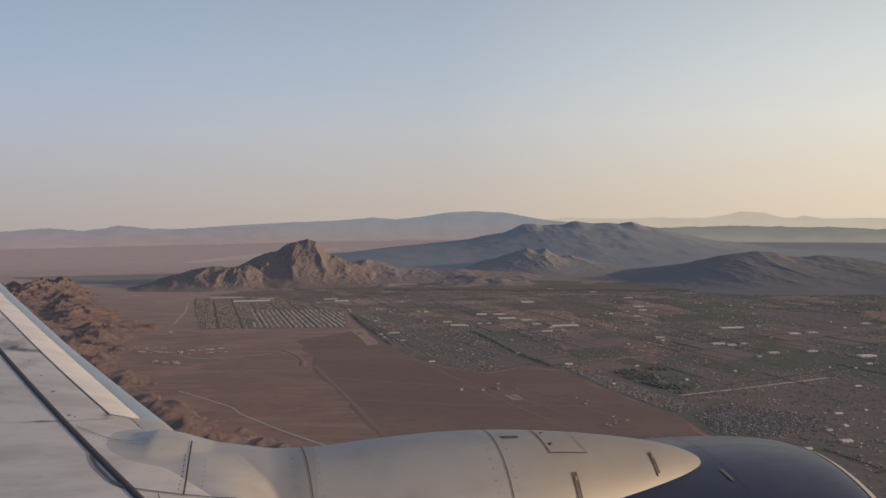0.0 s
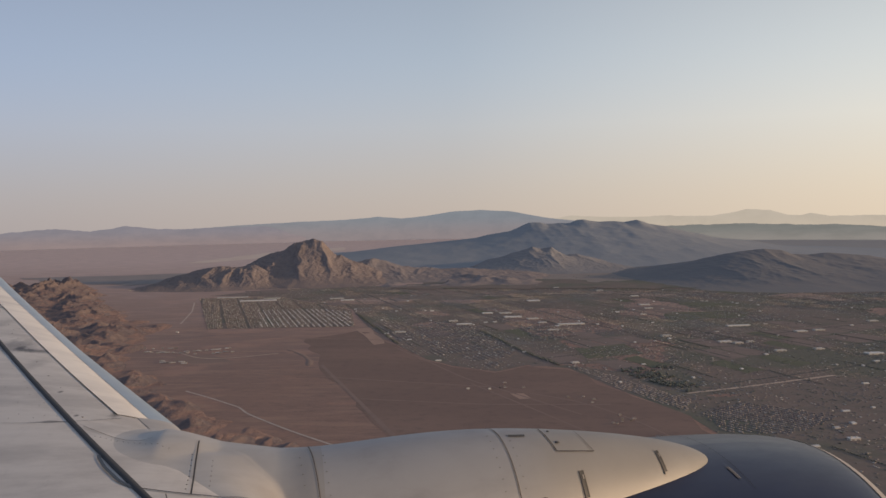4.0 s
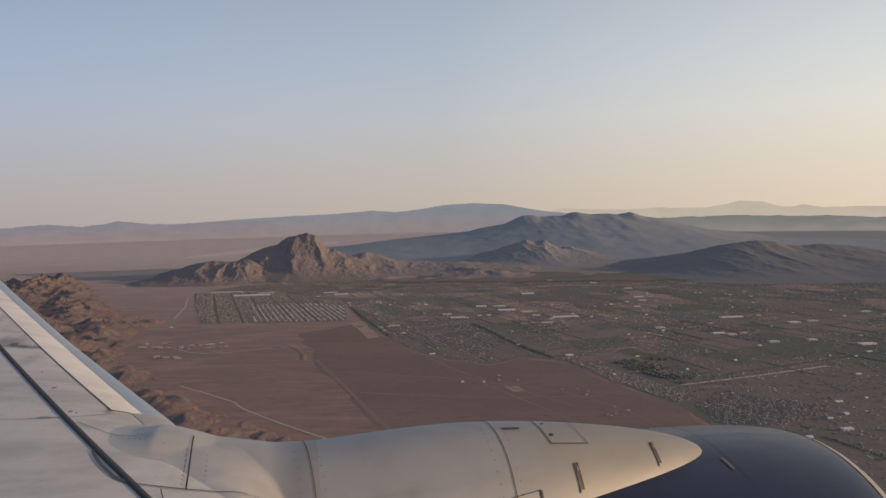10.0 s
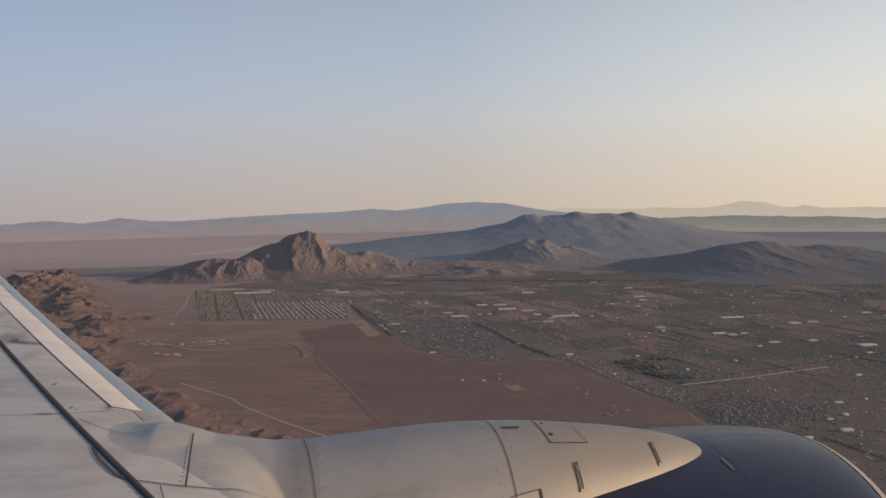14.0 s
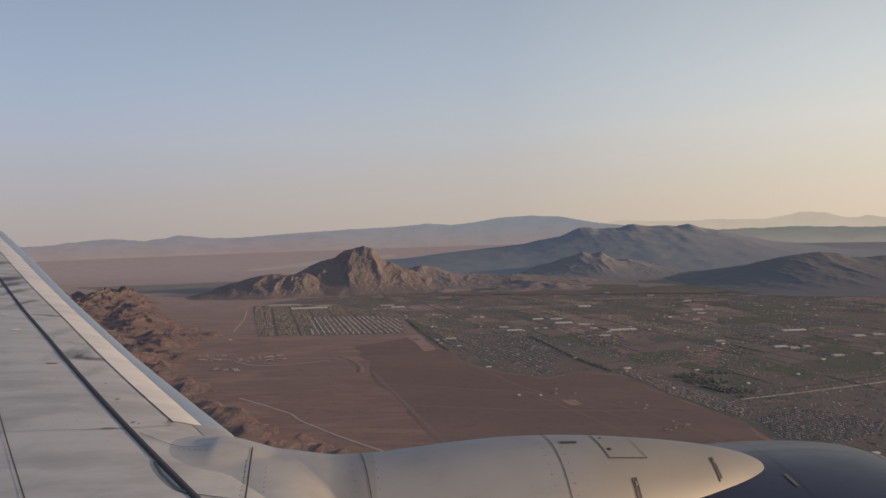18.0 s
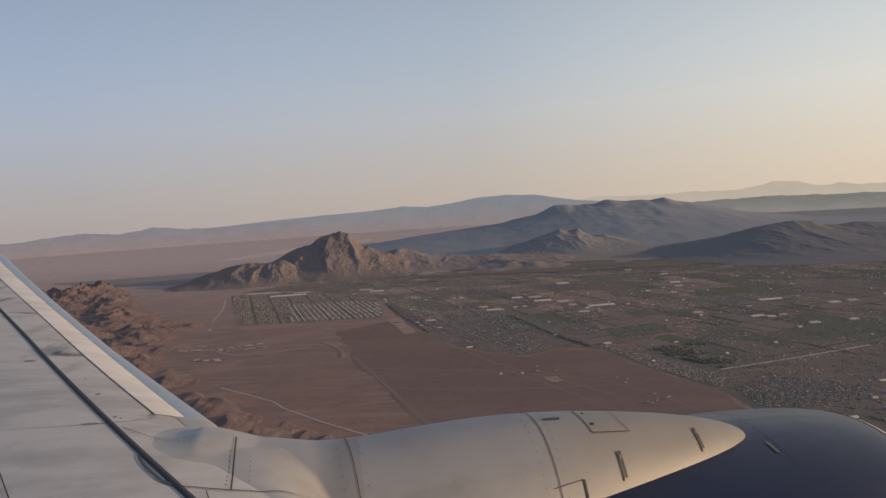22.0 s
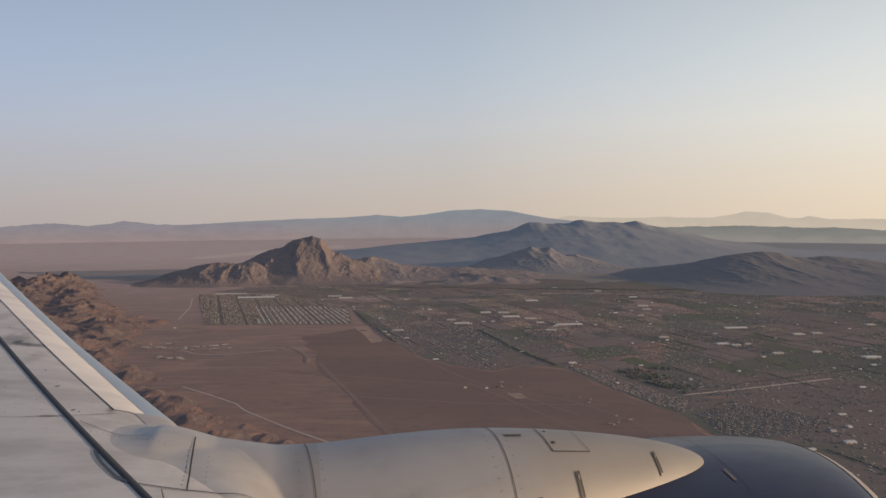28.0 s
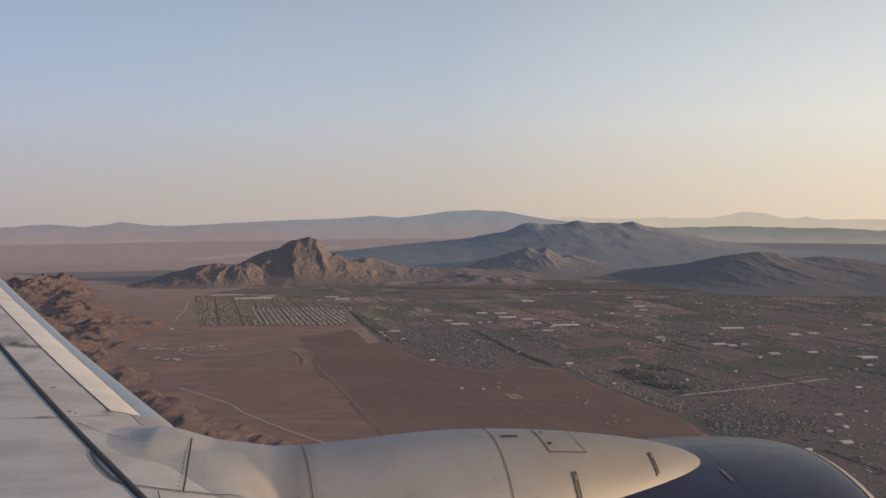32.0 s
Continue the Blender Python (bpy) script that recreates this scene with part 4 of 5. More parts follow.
for name, poly, seed, label in (("quarter_houses", [(-14, 578), (43, 576), (70, 452), (46, 396), (22, 444), (4, 440)], 41, "rows of tan houses in the old quarter by the plain"), ("corner_houses", [(-55, 612), (-21, 591), (-5, 491), (-23, 494)], 42, "short rows of pale houses beside the estate"), ("middle_houses", [(86, 555), (129, 570), (136, 511), (97, 488)], 43, "rows of tan houses in the middle of town")):
    hx, hy, ha, rs = street_cells(poly, 4.4, 1.7, lambda x, y: 0.85 * (np.abs(((x * D1[0] + y * D1[1]) % 30) - 15) > 3), seed, 0.0, 0.2)
    thing(name, house_mesh(name, hx, hy, ha + 0 * hx, 1.3 + 0.3 * rs.rand(len(hx)), 0.95 + 0.2 * rs.rand(len(hx)), 0.38 + 0 * hx), M_TAN, label, "houses", "stuff")
gx = np.concatenate([np.linspace(51, 75, 60), np.linspace(75, 92, 40), np.linspace(-80, -26, 70)])
gy = np.concatenate([np.linspace(540, 452, 60), np.linspace(452, 406, 40), np.linspace(652, 486, 70)])
rs = np.random.RandomState(44)
gx, gy = np.repeat(gx, 2) + 0.9 * rs.randn(2 * len(gx)), np.repeat(gy, 2) + 0.9 * rs.randn(2 * len(gy))
thing("tree_lines", tree_mesh("tree_lines", gx, gy, 0.6 + 0.5 * rs.rand(len(gx)), 0.8 + 0.6 * rs.rand(len(gx))), M_TREE, "dark lines of trees along the town's diagonal roads", "trees", "stuff")
gx, gy = rs.uniform(130, 172, 900), rs.uniform(325, 415, 900)
keep = inside(gx, gy, [(124, 398), (142, 410), (168, 396), (163, 345), (152, 336), (128, 380)]) & (fbm(gx, gy, 16, 3) > 0.42)
gx, gy = gx[keep], gy[keep]
thing("grove", tree_mesh("grove", gx, gy, 0.7 + 0.6 * rs.rand(len(gx)), 0.8 + 0.5 * rs.rand(len(gx))), M_TREE, "dark grove of trees behind the tile-roofed tract", "trees", "stuff")
TRACT2 = [(142, 302), (174, 318), (209, 295), (169, 270), (140, 274)]
hx, hy, ha, rs = street_cells(TRACT2, 3.2, 1.3, lambda x, y: 0.85 + 0 * x, 9, 0.35, 0.4)
thing("edge_tract_houses", house_mesh("edge_tract_houses", hx, hy, ha + 0 * hx, 0.95 + 0 * hx, 0.7 + 0.2 * rs.rand(len(hx)), 0.36 + 0 * hx), M_TILE, "rows of tan houses at the edge of town", "houses", "stuff")


tx, ty, _, rs = street_cells(SETTLE, 3.4, 2.4, lambda x, y: 0.16 + 0 * x, 12, 0.05, 1.4)
thing("estate_trees", tree_mesh("estate_trees", tx, ty, 0.4 + 0.4 * rs.rand(len(tx)), 0.5 + 0.5 * rs.rand(len(tx))), M_TREE, "small dark trees between the estate houses", "trees", "stuff")


rs = np.random.RandomState(33)
n = 260
ca, cb = rs.rand(n) * 820 - 380, rs.rand(n) ** 1.3 * 720 - 60
px, py_ = -77 + D1[0] * ca + D2[0] * cb, 618 + D1[1] * ca + D2[1] * cb
ok_p = inside(px, py_, TOWN) & (fbm(px, py_, 140, 2) > 0.46)
px, py_ = px[ok_p], py_[ok_p]
m_ = len(px)
M_BRIGHT = island_mat("bright_flat_roofs", [(0.0, (0.62, 0.60, 0.57, 1)), (0.4, (0.50, 0.47, 0.44, 1)), (0.7, (0.72, 0.70, 0.68, 1))])
thing("small_shops", house_mesh("small_shops", px, py_, math.atan2(D2[1], D2[0]) - 0.2 + 0 * px, 1.6 + 3.0 * rs.rand(m_) ** 2, 1.2 + 1.0 * rs.rand(m_), 0.5 + 0.2 * rs.rand(m_)), M_BRIGHT, "scattered bright-roofed shops and halls through the town", "buildings", "stuff")


# arterial streets
def street(name, o, d, s0, s1, w, mat=M_ASPHALT, label="straight asphalt street through the town"):
    p0, p1 = np.array(o) + np.array(d) * s0, np.array(o) + np.array(d) * s1
    ribbon(name, [tuple(p0), tuple(p1)], w, mat, label, lift=0.13)


street("street", (-77, 640), D1, -20, 175, 1.8)
for i, off in enumerate((69, 138, 207, 299, 391)):
    street("street", np.array((-77, 618)) + D2 * off, D1, -220, (250, 225, 290, 400, 390)[i], 2.4)
for off, a, b in ((340, 150, 520), (238, 60, 520), (136, 20, 540), (0, 0, 520), (-102, -160, 480)):
    street("street", np.array((-77, 618)) + D1 * off, D2, a, b, 1.6)
ribbon("highway", [(-118, 768), (-41, 767), (36, 789), (117, 812), (198, 823), (267, 816), (340, 788)], 5.0, M_DIRTROAD, "pale highway corridor behind the estate", lift=0.10)
ribbon("wash_road", [(150, 335), (190, 347), (260, 372)], 2.0, M_DIRTROAD, "pale road between housing tracts", lift=0.12)

# ragged outskirts: scattered houses and trees beyond the last streets
rs = np.random.RandomState(77)
ox, oy = rs.uniform(-300, 900, 2600), rs.uniform(840, 1090, 2600)
keep = (fbm(ox, oy, 70, 3) > 0.5) & (rs.rand(2600) < 1 - (oy - 840) / 300) & (oy > 905 + 40 * (ox < -60))
ox, oy = ox[keep], oy[keep]
keep = (ox > 60) | (oy < 960)
ox, oy = ox[keep], oy[keep]
half = len(ox) // 2
thing("outskirt_houses", house_mesh("outskirt_houses", ox[:half], oy[:half], 0.37 + 0 * ox[:half], 1.2 + 1.4 * rs.rand(half) ** 2, 1.0 + 0.5 * rs.rand(half), 0.45 + 0.2 * rs.rand(half)), M_GREY, "scattered houses on the outskirts below the mountain", "houses", "stuff")
thing("outskirt_trees", tree_mesh("outskirt_trees", ox[half:], oy[half:], 0.8 + 0.9 * rs.rand(len(ox) - half), 0.8 + 0.6 * rs.rand(len(ox) - half)), M_TREE, "scattered dark trees on the outskirts below the mountain", "trees", "stuff")
sheet("sports_field", [(117, 459), (161, 473), (164, 437), (117, 423)], M_GRASS, "green irrigated playing field in the town", "field", "structure", lift=0.12)
sheet("golf_course", [(256, 632), (351, 644), (332, 597), (241, 580)], M_GRASS, "green golf course among the houses", "field", "structure", lift=0.12, ragged=10)
sheet("park_lawn", [(300, 700), (360, 715), (380, 680), (315, 668)], M_GRASS, "green park lawn in the town", "field", "structure", lift=0.12, ragged=8)


# ---- large buildings ----
def iron_mat():
    m = Mat("weathered_iron_roof", 0.7, spec=0.2)
    tone = m.ramp(m.node("ShaderNodeObjectInfo").outputs["Random"], [(0.0, (0.16, 0.14, 0.13, 1)), (0.3, (0.28, 0.245, 0.22, 1)), (0.45, (0.34, 0.315, 0.29, 1)), (0.75, (0.56, 0.53, 0.50, 1))])
    return m.base(m.mix(m.math("MULTIPLY", m.noise(0.9, 5.0, 0.6), 0.4), tone, (0.20, 0.165, 0.14, 1))).m


M_IRON = iron_mat()

def warehouse(x, y, l, ratio, name="warehouse", label="long white-roofed warehouse in the town", hgt=0.9, wall=M_WALL, top=M_ROOF):
    """Low commercial building: walls with dock doors, a parapet roof and roof units."""
    w = max(min(2.2, l * 0.6), l * ratio)
    e = new(name)
    tagged(e, label, "building", "commercial buildings")
    turn = math.atan2(D2[1], D2[0]) - radians(14)
    along = LAND.to_3x3() @ Vector((math.cos(turn), math.sin(turn), 0))
    l, w, hgt = l * along.length, w * 0.8, hgt * LAND[2][2]
    e.matrix_world = Matrix.Translation(LAND @ Vector((x, y, float(ground_z(np.array(x), np.array(y)))))) @ pose(0, 0, 0, 0, 0, math.degrees(math.atan2(along.y, along.x)))

    def block(x0, x1, y0, y1, z0, z1):
        bm = bmesh.new()
        bmesh.ops.create_cube(bm, size=1, matrix=Matrix.Translation(((x0 + x1) / 2, (y0 + y1) / 2, (z0 + z1) / 2)) @ Matrix.Diagonal((x1 - x0, y1 - y0, z1 - z0, 1)))
        return bm
    part("body", block(-l / 2, l / 2, -w / 2, w / 2, -0.6, hgt), wall, e)
    part("roof", block(-l / 2 - 0.08, l / 2 + 0.08, -w / 2 - 0.08, w / 2 + 0.08, hgt, hgt + 0.14), top, e)
    n = max(2, int(l / 5))
    for i in range(n):
        cx = -l / 2 + (i + 0.5) * l / n
        part("dock_door", block(cx - 0.35, cx + 0.35, -w / 2 - 0.05, -w / 2 - 0.002, -0.2, hgt * 0.65), M_SCRUB, e)
        part("roof_unit", block(cx - 0.25, cx + 0.25, -0.2, 0.2, hgt + 0.14, hgt + 0.4), wall, e)
    return e


BIG = [(-235, 783, 50, 0.2), (-222, 807, 24, 0.25), (-285, 824, 44, 0.2), (-127, 795, 19, 0.4), (-109, 775, 18, 0.35), (37, 575, 15, 0.3), (27, 596, 9, 0.4), (68, 645, 11, 0.5), (88, 644, 13, 0.45), (92, 616, 18, 0.35), (111, 603, 12, 0.45), (138, 744, 15, 0.6), (118, 537, 10, 0.4), (-26, 537, 10, 0.35), (142, 567, 26, 0.2), (280, 776, 10, 0.5), (262, 694, 12, 0.4), (256, 666, 9, 0.4), (208, 503, 8, 0.5)]
BIG2 = [(294, 548, 22, 0.2), (244, 475, 10, 0.35), (252, 470, 7, 0.5), (264, 474, 5, 0.6), (268, 441, 8, 0.4), (332, 517, 10, 0.5), (351, 522, 9, 0.5), (300, 446, 7, 0.5), (328, 429, 12, 0.45), (192, 263, 5, 0.4), (430, 564, 9, 0.5), (105, 409, 5, 0.5), (233, 621, 6, 0.5), (116, 578, 7.5, 0.5), (200, 888, 8, 0.6), (254, 846, 9.6, 0.5)]
for x, y, l, r in BIG + BIG2:
    warehouse(x, y, l, r)
FARM_ROWS = [(-234, 461, -187, 454, 10), (-200, 460, -166, 475, 12), (-176, 453, -159, 459, 6), (-207, 429, -183, 421, 9), (-240, 477, -211, 474, 5)]     # ends of each row and its sheds
rs = np.random.RandomState(4)
for x0, y0, x1, y1, n in FARM_ROWS:
    for k in range(n):
        t = (k + 0.6 * rs.rand()) / n
        top = M_ROOF if rs.rand() < 0.8 else M_IRON
        warehouse(x0 + (x1 - x0) * t + 1.2 * rs.randn(), y0 + (y1 - y0) * t + 1.6 * rs.randn(), 1.5 + 3.2 * rs.rand() ** 2, 0.42, "farm_shed", "long low metal shed of an outlying desert yard", 0.5, M_SCRUB, top)
for x, y, l in ((-246, 549, 2.6), (-498, 936, 3.0), (24, 347, 1.5), (37, 346, 1.3)):
    warehouse(x, y, l, 0.7, "lone_house", "lone pale building on the open desert", 0.6)

rs = np.random.RandomState(15)
for cx, cy, n, sp in ((100, 290, 7, 6), (112, 268, 6, 5), (52, 352, 5, 5), (84, 330, 4, 5)):
    for _ in range(n):
        warehouse(cx + sp * rs.randn(), cy + sp * 0.8 * rs.randn(), 0.8 + 1.2 * rs.rand() ** 2, 0.6, "ranch_shed", "small weathered shed on the fallow edge of town", 0.35, M_SCRUB, M_IRON)
ribbon("ranch_lane", [(60, 338), (85, 322), (104, 292), (114, 264)], 1.0, M_FIELD, "faint dirt lane between ranch sheds")
ribbon("ranch_lane", [(-27, 470), (0, 420), (24, 372), (52, 336), (80, 300)], 1.2, M_FIELD, "faint dirt lane along the town edge")

# a dug berm on the plain
def berm_height(X, Y):
    d = np.abs((X + 105) - (-(Y - 442) * 0.5 + 8 * np.sin((Y - 405) / 20)))
    return 1.3 * np.exp(-(d / 5.0) ** 2) *(0.6 + 0.8 * fbm(X, Y, 14, 3)) * smooth(Y, 400, 412) * (1 - smooth(Y, 462, 476)) - 1.8


relief("earth_berm", -150, -60, 392, 484, 90, 90, berm_height, M_FIELD, "curved bare earth berm on the plain", "berm")


# the drawn land is squeezed to fit the camera's view
for ob in list(scene.objects):
    if ob.type == "MESH" and ob.parent is None:
        ob.data.transform(LAND)

# ---- airplane: wing, pylon and engine outside the window ----
# local axes: u towards the nose, v outboard, w up, from the eye
airplane = new("airplane")
tagged(airplane, "airliner with grey wing, white engine pylon and navy engine cowl", "airplane")
airplane.matrix_world = Matrix.Translation((0, 0, EYE_Z)) @ NOSE.to_4x4()

TIP = 26.0                                # span at which the wing ends
CHORD, LE_U, LE_V, LE_W, SWEEP, DIHEDRAL, FLEX = 5.0, -0.736, 3.946, -1.235, 0.51, 0.056, 0.002


def foil(c):
    x = np.clip(c, 0, CHORD) / CHORD
    return 5 * 0.105 * CHORD * (0.2969 * np.sqrt(x) - 0.126 * x - 0.3516 * x ** 2 + 0.2843 * x ** 3 - 0.1036 * x ** 4)


def flexed(v):
    """Upward bend of the loaded wing, fitted to its edge as the camera sees it."""
    e = np.maximum(v - LE_V, 0)
    return FLEX * np.where(e < 11, e * e, 121 + 12 * (e - 11))


def wing_point(v, c, lift=0.0, lower=False):
    """Point on the wing at span v, c metres behind the leading edge."""
    c = np.asarray(c, dtype=float)
    v = np.asarray(v, dtype=float)
    le_u, le_w = LE_U - SWEEP * (v - LE_V), LE_W + DIHEDRAL * (v - LE_V) + flexed(v)
    h = foil(c)
    return np.stack(np.broadcast_arrays(le_u - c, v, le_w + (-(h * 0.7 + lift) if lower else h + lift)), -1)


def wing_top(u, v):
    c = (LE_U - SWEEP * (v - LE_V)) - u
    return LE_W + DIHEDRAL * (v - LE_V) + flexed(v) + np.where(c > 0, foil(c), -4 * np.maximum(0, -c))


def span_patch(name, mat, parent, v, c_list, lift, label="", around=False):
    """A patch of the wing skin over spans v and chord stations c."""
    V, C = np.meshgrid(v, c_list, indexing="ij")
    P = wing_point(V, np.abs(C), lift)
    low = wing_point(V, np.abs(C), lift, True)
    P = np.where((C < 0)[..., None], low, P)
    if around:
        P[..., 0] += lift * (np.abs(C) < 0.02)
    return part(name, fast_mesh(name, P.reshape(-1, 3), grid_faces(len(v), len(c_list), True)), mat, parent, label)


spans = np.concatenate([np.linspace(0.6, 5, 45), np.linspace(5.2, TIP, 60)])
q = np.linspace(0, 1, 46) ** 2
stations = np.concatenate([-(q[::-1]) * CHORD, q[1:] * CHORD])
wing = span_patch("wing", M_WING, airplane, spans, stations, 0.0, "light grey painted wing skin")

for vr in (0.6, TIP):
    cr = np.linspace(0, 1, 30) ** 2 * CHORD
    rib = np.stack([wing_point(vr + 0 * cr, cr, -0.001), wing_point(vr + 0 * cr, cr, -0.001, True)], 1)
    part("rib", fast_mesh("rib", rib.reshape(-1, 3), grid_faces(30, 2, vr > 1)), M_WING, wing, "plain closing rib")
out = np.linspace(3.80, TIP, 110)


def gentle(x, xs, ys):
    """A line through the stations, with its corners rounded."""
    y = np.interp(x, xs, ys)
    for _ in range(6):
        y[1:-1] = (y[:-2] + 2 * y[1:-1] + y[2:]) / 4
    return y


slat_in = gentle(out, [3.72, 4.4, 5.4, 6.3, 7.5, 8.4, 10.5, 13.3, 17.4, 26], [0.262, 0.297, 0.326, 0.342, 0.362, 0.392, 0.455, 0.529, 0.654, 0.9])
slat_out = 0.085 + 0.014 * (out - 3.8)


def skin_strip(name, mat, c0, c1, lift, label="", n=12, nose=False):
    """A strip of the slat between two chord lines that spread along the span."""
    t = np.linspace(0, 1, n)[None]
    C = c0[:, None] + (c1 - c0)[:, None] * t
    V = np.repeat(out[:, None], n, 1)
    if nose:
        C = np.sign(C) * C ** 2 / 0.3
    P = np.where((C < 0)[..., None], wing_point(V, np.abs(C), lift, True), wing_point(V, np.abs(C), lift))
    if nose:
        # the slat's nose stands proud of the wing, more so near its inboard end
        k = np.clip(1 - C / np.maximum(slat_out[:, None], 1e-3), 0, 1)
        P[..., 0] += np.interp(V, [3.8, 6.0, TIP], [0.080, 0.035, 0.02]) * k * (2 - k) + lift
    return part(name, fast_mesh(name, P.reshape(-1, 3), grid_faces(len(out), n, True)), mat, wing, label)


skin_strip("slat", M_SLAT, slat_out, slat_in, 0.004, "cream leading edge slat")
skin_strip("leading_edge", M_NOSE, -np.sqrt(0.12 * 0.3) + 0 * out, np.sqrt(slat_out * 0.3), 0.0035, "dull bare metal nose of the slat", 28, True)
# fixed fairing that carries the slat's nose line into the pylon saddle
ev = np.linspace(3.30, 3.805, 16)
EV, ET = np.meshgrid(ev, np.linspace(0, 1, 28), indexing="ij")
ec = 0.16 + (-np.sqrt(0.12 * 0.3) - 0.16) * ET
ec = np.where(ec > 0, ec, np.sign(ec) * ec ** 2 / 0.3)
EP = np.where((ec < 0)[..., None], wing_point(EV, np.abs(ec), 0.0, True), wing_point(EV, np.abs(ec), 0.0))
ek = np.clip(1 - ec / 0.16, 0, 1)
EP[..., 0] += np.interp(EV, [3.3, 3.55, 3.8], [0.03, 0.07, 0.080]) * ek * (2 - ek) + 0.002
EP[..., 2] += 0.002
part("slat_end_fairing", fast_mesh("slat_end_fairing", EP.reshape(-1, 3), grid_faces(16, 28, True)), M_SADDLE, wing, "smooth fairing between slat and pylon")
skin_strip("slat_gap", M_SEAM, slat_in, slat_in + 0.0065, 0.0045, "", 3)


def surface_line(name, mat, parent, pts, width, label="", normals=None):
    """A thin band of given width through points that lie on a skin, flat on that skin."""
    p = np.array(pts, dtype=float)
    d = np.gradient(p, axis=0)
    d /= np.linalg.norm(d, axis=1)[:, None] + 1e-9
    up = np.zeros_like(p) + np.array([0, 0, 1.0]) if normals is None else np.asarray(normals)
    side = np.cross(d, up)
    side /= np.linalg.norm(side, axis=1)[:, None] + 1e-9
    rows = np.stack([p - side * width / 2, p + side * width / 2], 1)
    return part(name, fast_mesh(name, rows.reshape(-1, 3), grid_faces(len(p), 2)), mat, parent, label)


sv = np.linspace(1.8, TIP, 150)
SV, SC = np.meshgrid(sv, np.array([-0.0185, -0.017, 0.0, 0.017, 0.0185]), indexing="ij")
seal_c = gentle(sv, [1.8, 2.7, 3.1, 3.6, 4.0, 4.46, 5.4, 6.2, 7.9, 12.1, 26], [0.43, 0.49, 0.521, 0.551, 0.569, 0.591, 0.629, 0.652, 0.728, 0.86, 1.3])[:, None] + SC
rise = np.broadcast_to(np.array([-0.002, 0.007, 0.009, 0.007, -0.002]), SV.shape)
part("seal_strip", fast_mesh("seal_strip", wing_point(SV, seal_c, rise).reshape(-1, 3), grid_faces(len(sv), 5, True)), M_SEAL, wing, "black rubber seal along the wing")


def skin_line(name, stations, width, mat, label="", lift=0.005):
    """A line on the wing skin through (span, metres behind the leading edge) stations."""
    p = np.array(stations, dtype=float)
    t, i = np.linspace(0, len(p) - 1, 16 * (len(p) - 1)), np.arange(len(p))
    return surface_line(name, mat, wing, wing_point(gentle(t, i, p[:, 0]), gentle(t, i, p[:, 1]), lift), width, label)


skin_line("panel_gap", [(3.722, 0.268), (3.64, 0.42), (3.595, 0.56), (3.57, 0.76)], 0.0055, M_SEAM, "dark chordwise panel gap")
skin_line("panel_gap", [(3.57, 0.76), (3.58, 0.9), (3.59, 1.3), (3.60, 2.2)], 0.0035, M_FAINT, "faint chordwise panel gap")
skin_line("panel_gap", [(2.0, 1.09), (2.744, 1.114), (3.464, 1.137), (4.268, 1.156), (6.0, 1.20), (9.0, 1.3)], 0.005, M_SEAM, "spanwise panel gap")
skin_line("panel_gap", [(6.4, 0.68), (6.4, 1.4), (6.4, 2.2)], 0.005, M_FAINT, "faint chordwise panel gap")
skin_line("scuff", [(5.20, 0.70), (5.19, 0.78)], 0.03, M_FAINT, "faint grey scuff on the wing skin")
for v0, c0 in ((6.629, 0.888), (7.534, 0.927), (8.54, 0.972)):
    skin_line("marker", [(v0, c0 - 0.032), (v0, c0 + 0.032)], 0.09, M_MARK, "small white marker plate on the wing")


def disc_mesh(r):
    bm = bmesh.new()
    bmesh.ops.create_cone(bm, segments=8, radius1=r, radius2=r * 0.6, depth=0.004, cap_ends=True)
    me = bpy.data.meshes.new("fastener")
    bm.to_mesh(me)
    bm.free()
    me.materials.append(M_STAIN)
    return me


FAST = disc_mesh(0.0075)


def fastener(p, parent, s=1.0):
    ob = new("fastener", FAST)
    ob.parent = parent
    ob.location = p
    ob.scale = (s, s, s)


rs = np.random.RandomState(5)
for k in range(30):
    v = 3.70 + k * 0.13
    for c in (0.47, 0.60):
        if rs.rand() < 0.4:
            fastener(wing_point(v + 0.03 * rs.randn(), c + 0.012 * rs.randn(), 0.003), wing, 0.3 + 0.35 * rs.rand())
for k in range(26):
    fastener(wing_point(3.68 + 0.02 * rs.randn(), 0.60 + k * 0.06, 0.003), wing, 0.3)
for k in range(40):
    fastener(wing_point(3.9 + 0.06 * k + 0.02 * rs.randn(), 0.66 + 0.10 * (k % 3) + 0.01 * rs.randn(), 0.003), wing, 0.28)
# engine cowl
COWL_V, COWL_W = 3.2, -2.501


def cowl_r(u):
    s = np.clip((u - 2.042) / (3.9 - 2.042), 0, 1)
    return np.where(u < 2.042, 1.039 - 0.03 * (2.042 - u) ** 2, 0.816 + 0.223 * np.sqrt(1 - s ** 2))


def turned(name, us, rr, mat, parent, label="", n=96):
    a = np.linspace(0, 2 * np.pi, n + 1)
    Uu, Aa = np.meshgrid(us, a, indexing="ij")
    Rr = np.repeat(np.asarray(rr)[:, None], n + 1, 1)
    P = np.stack([Uu, COWL_V + Rr * np.sin(Aa), COWL_W + Rr * np.cos(Aa)], -1)
    return part(name, fast_mesh(name, P.reshape(-1, 3), grid_faces(len(us), n + 1)), mat, parent, label)


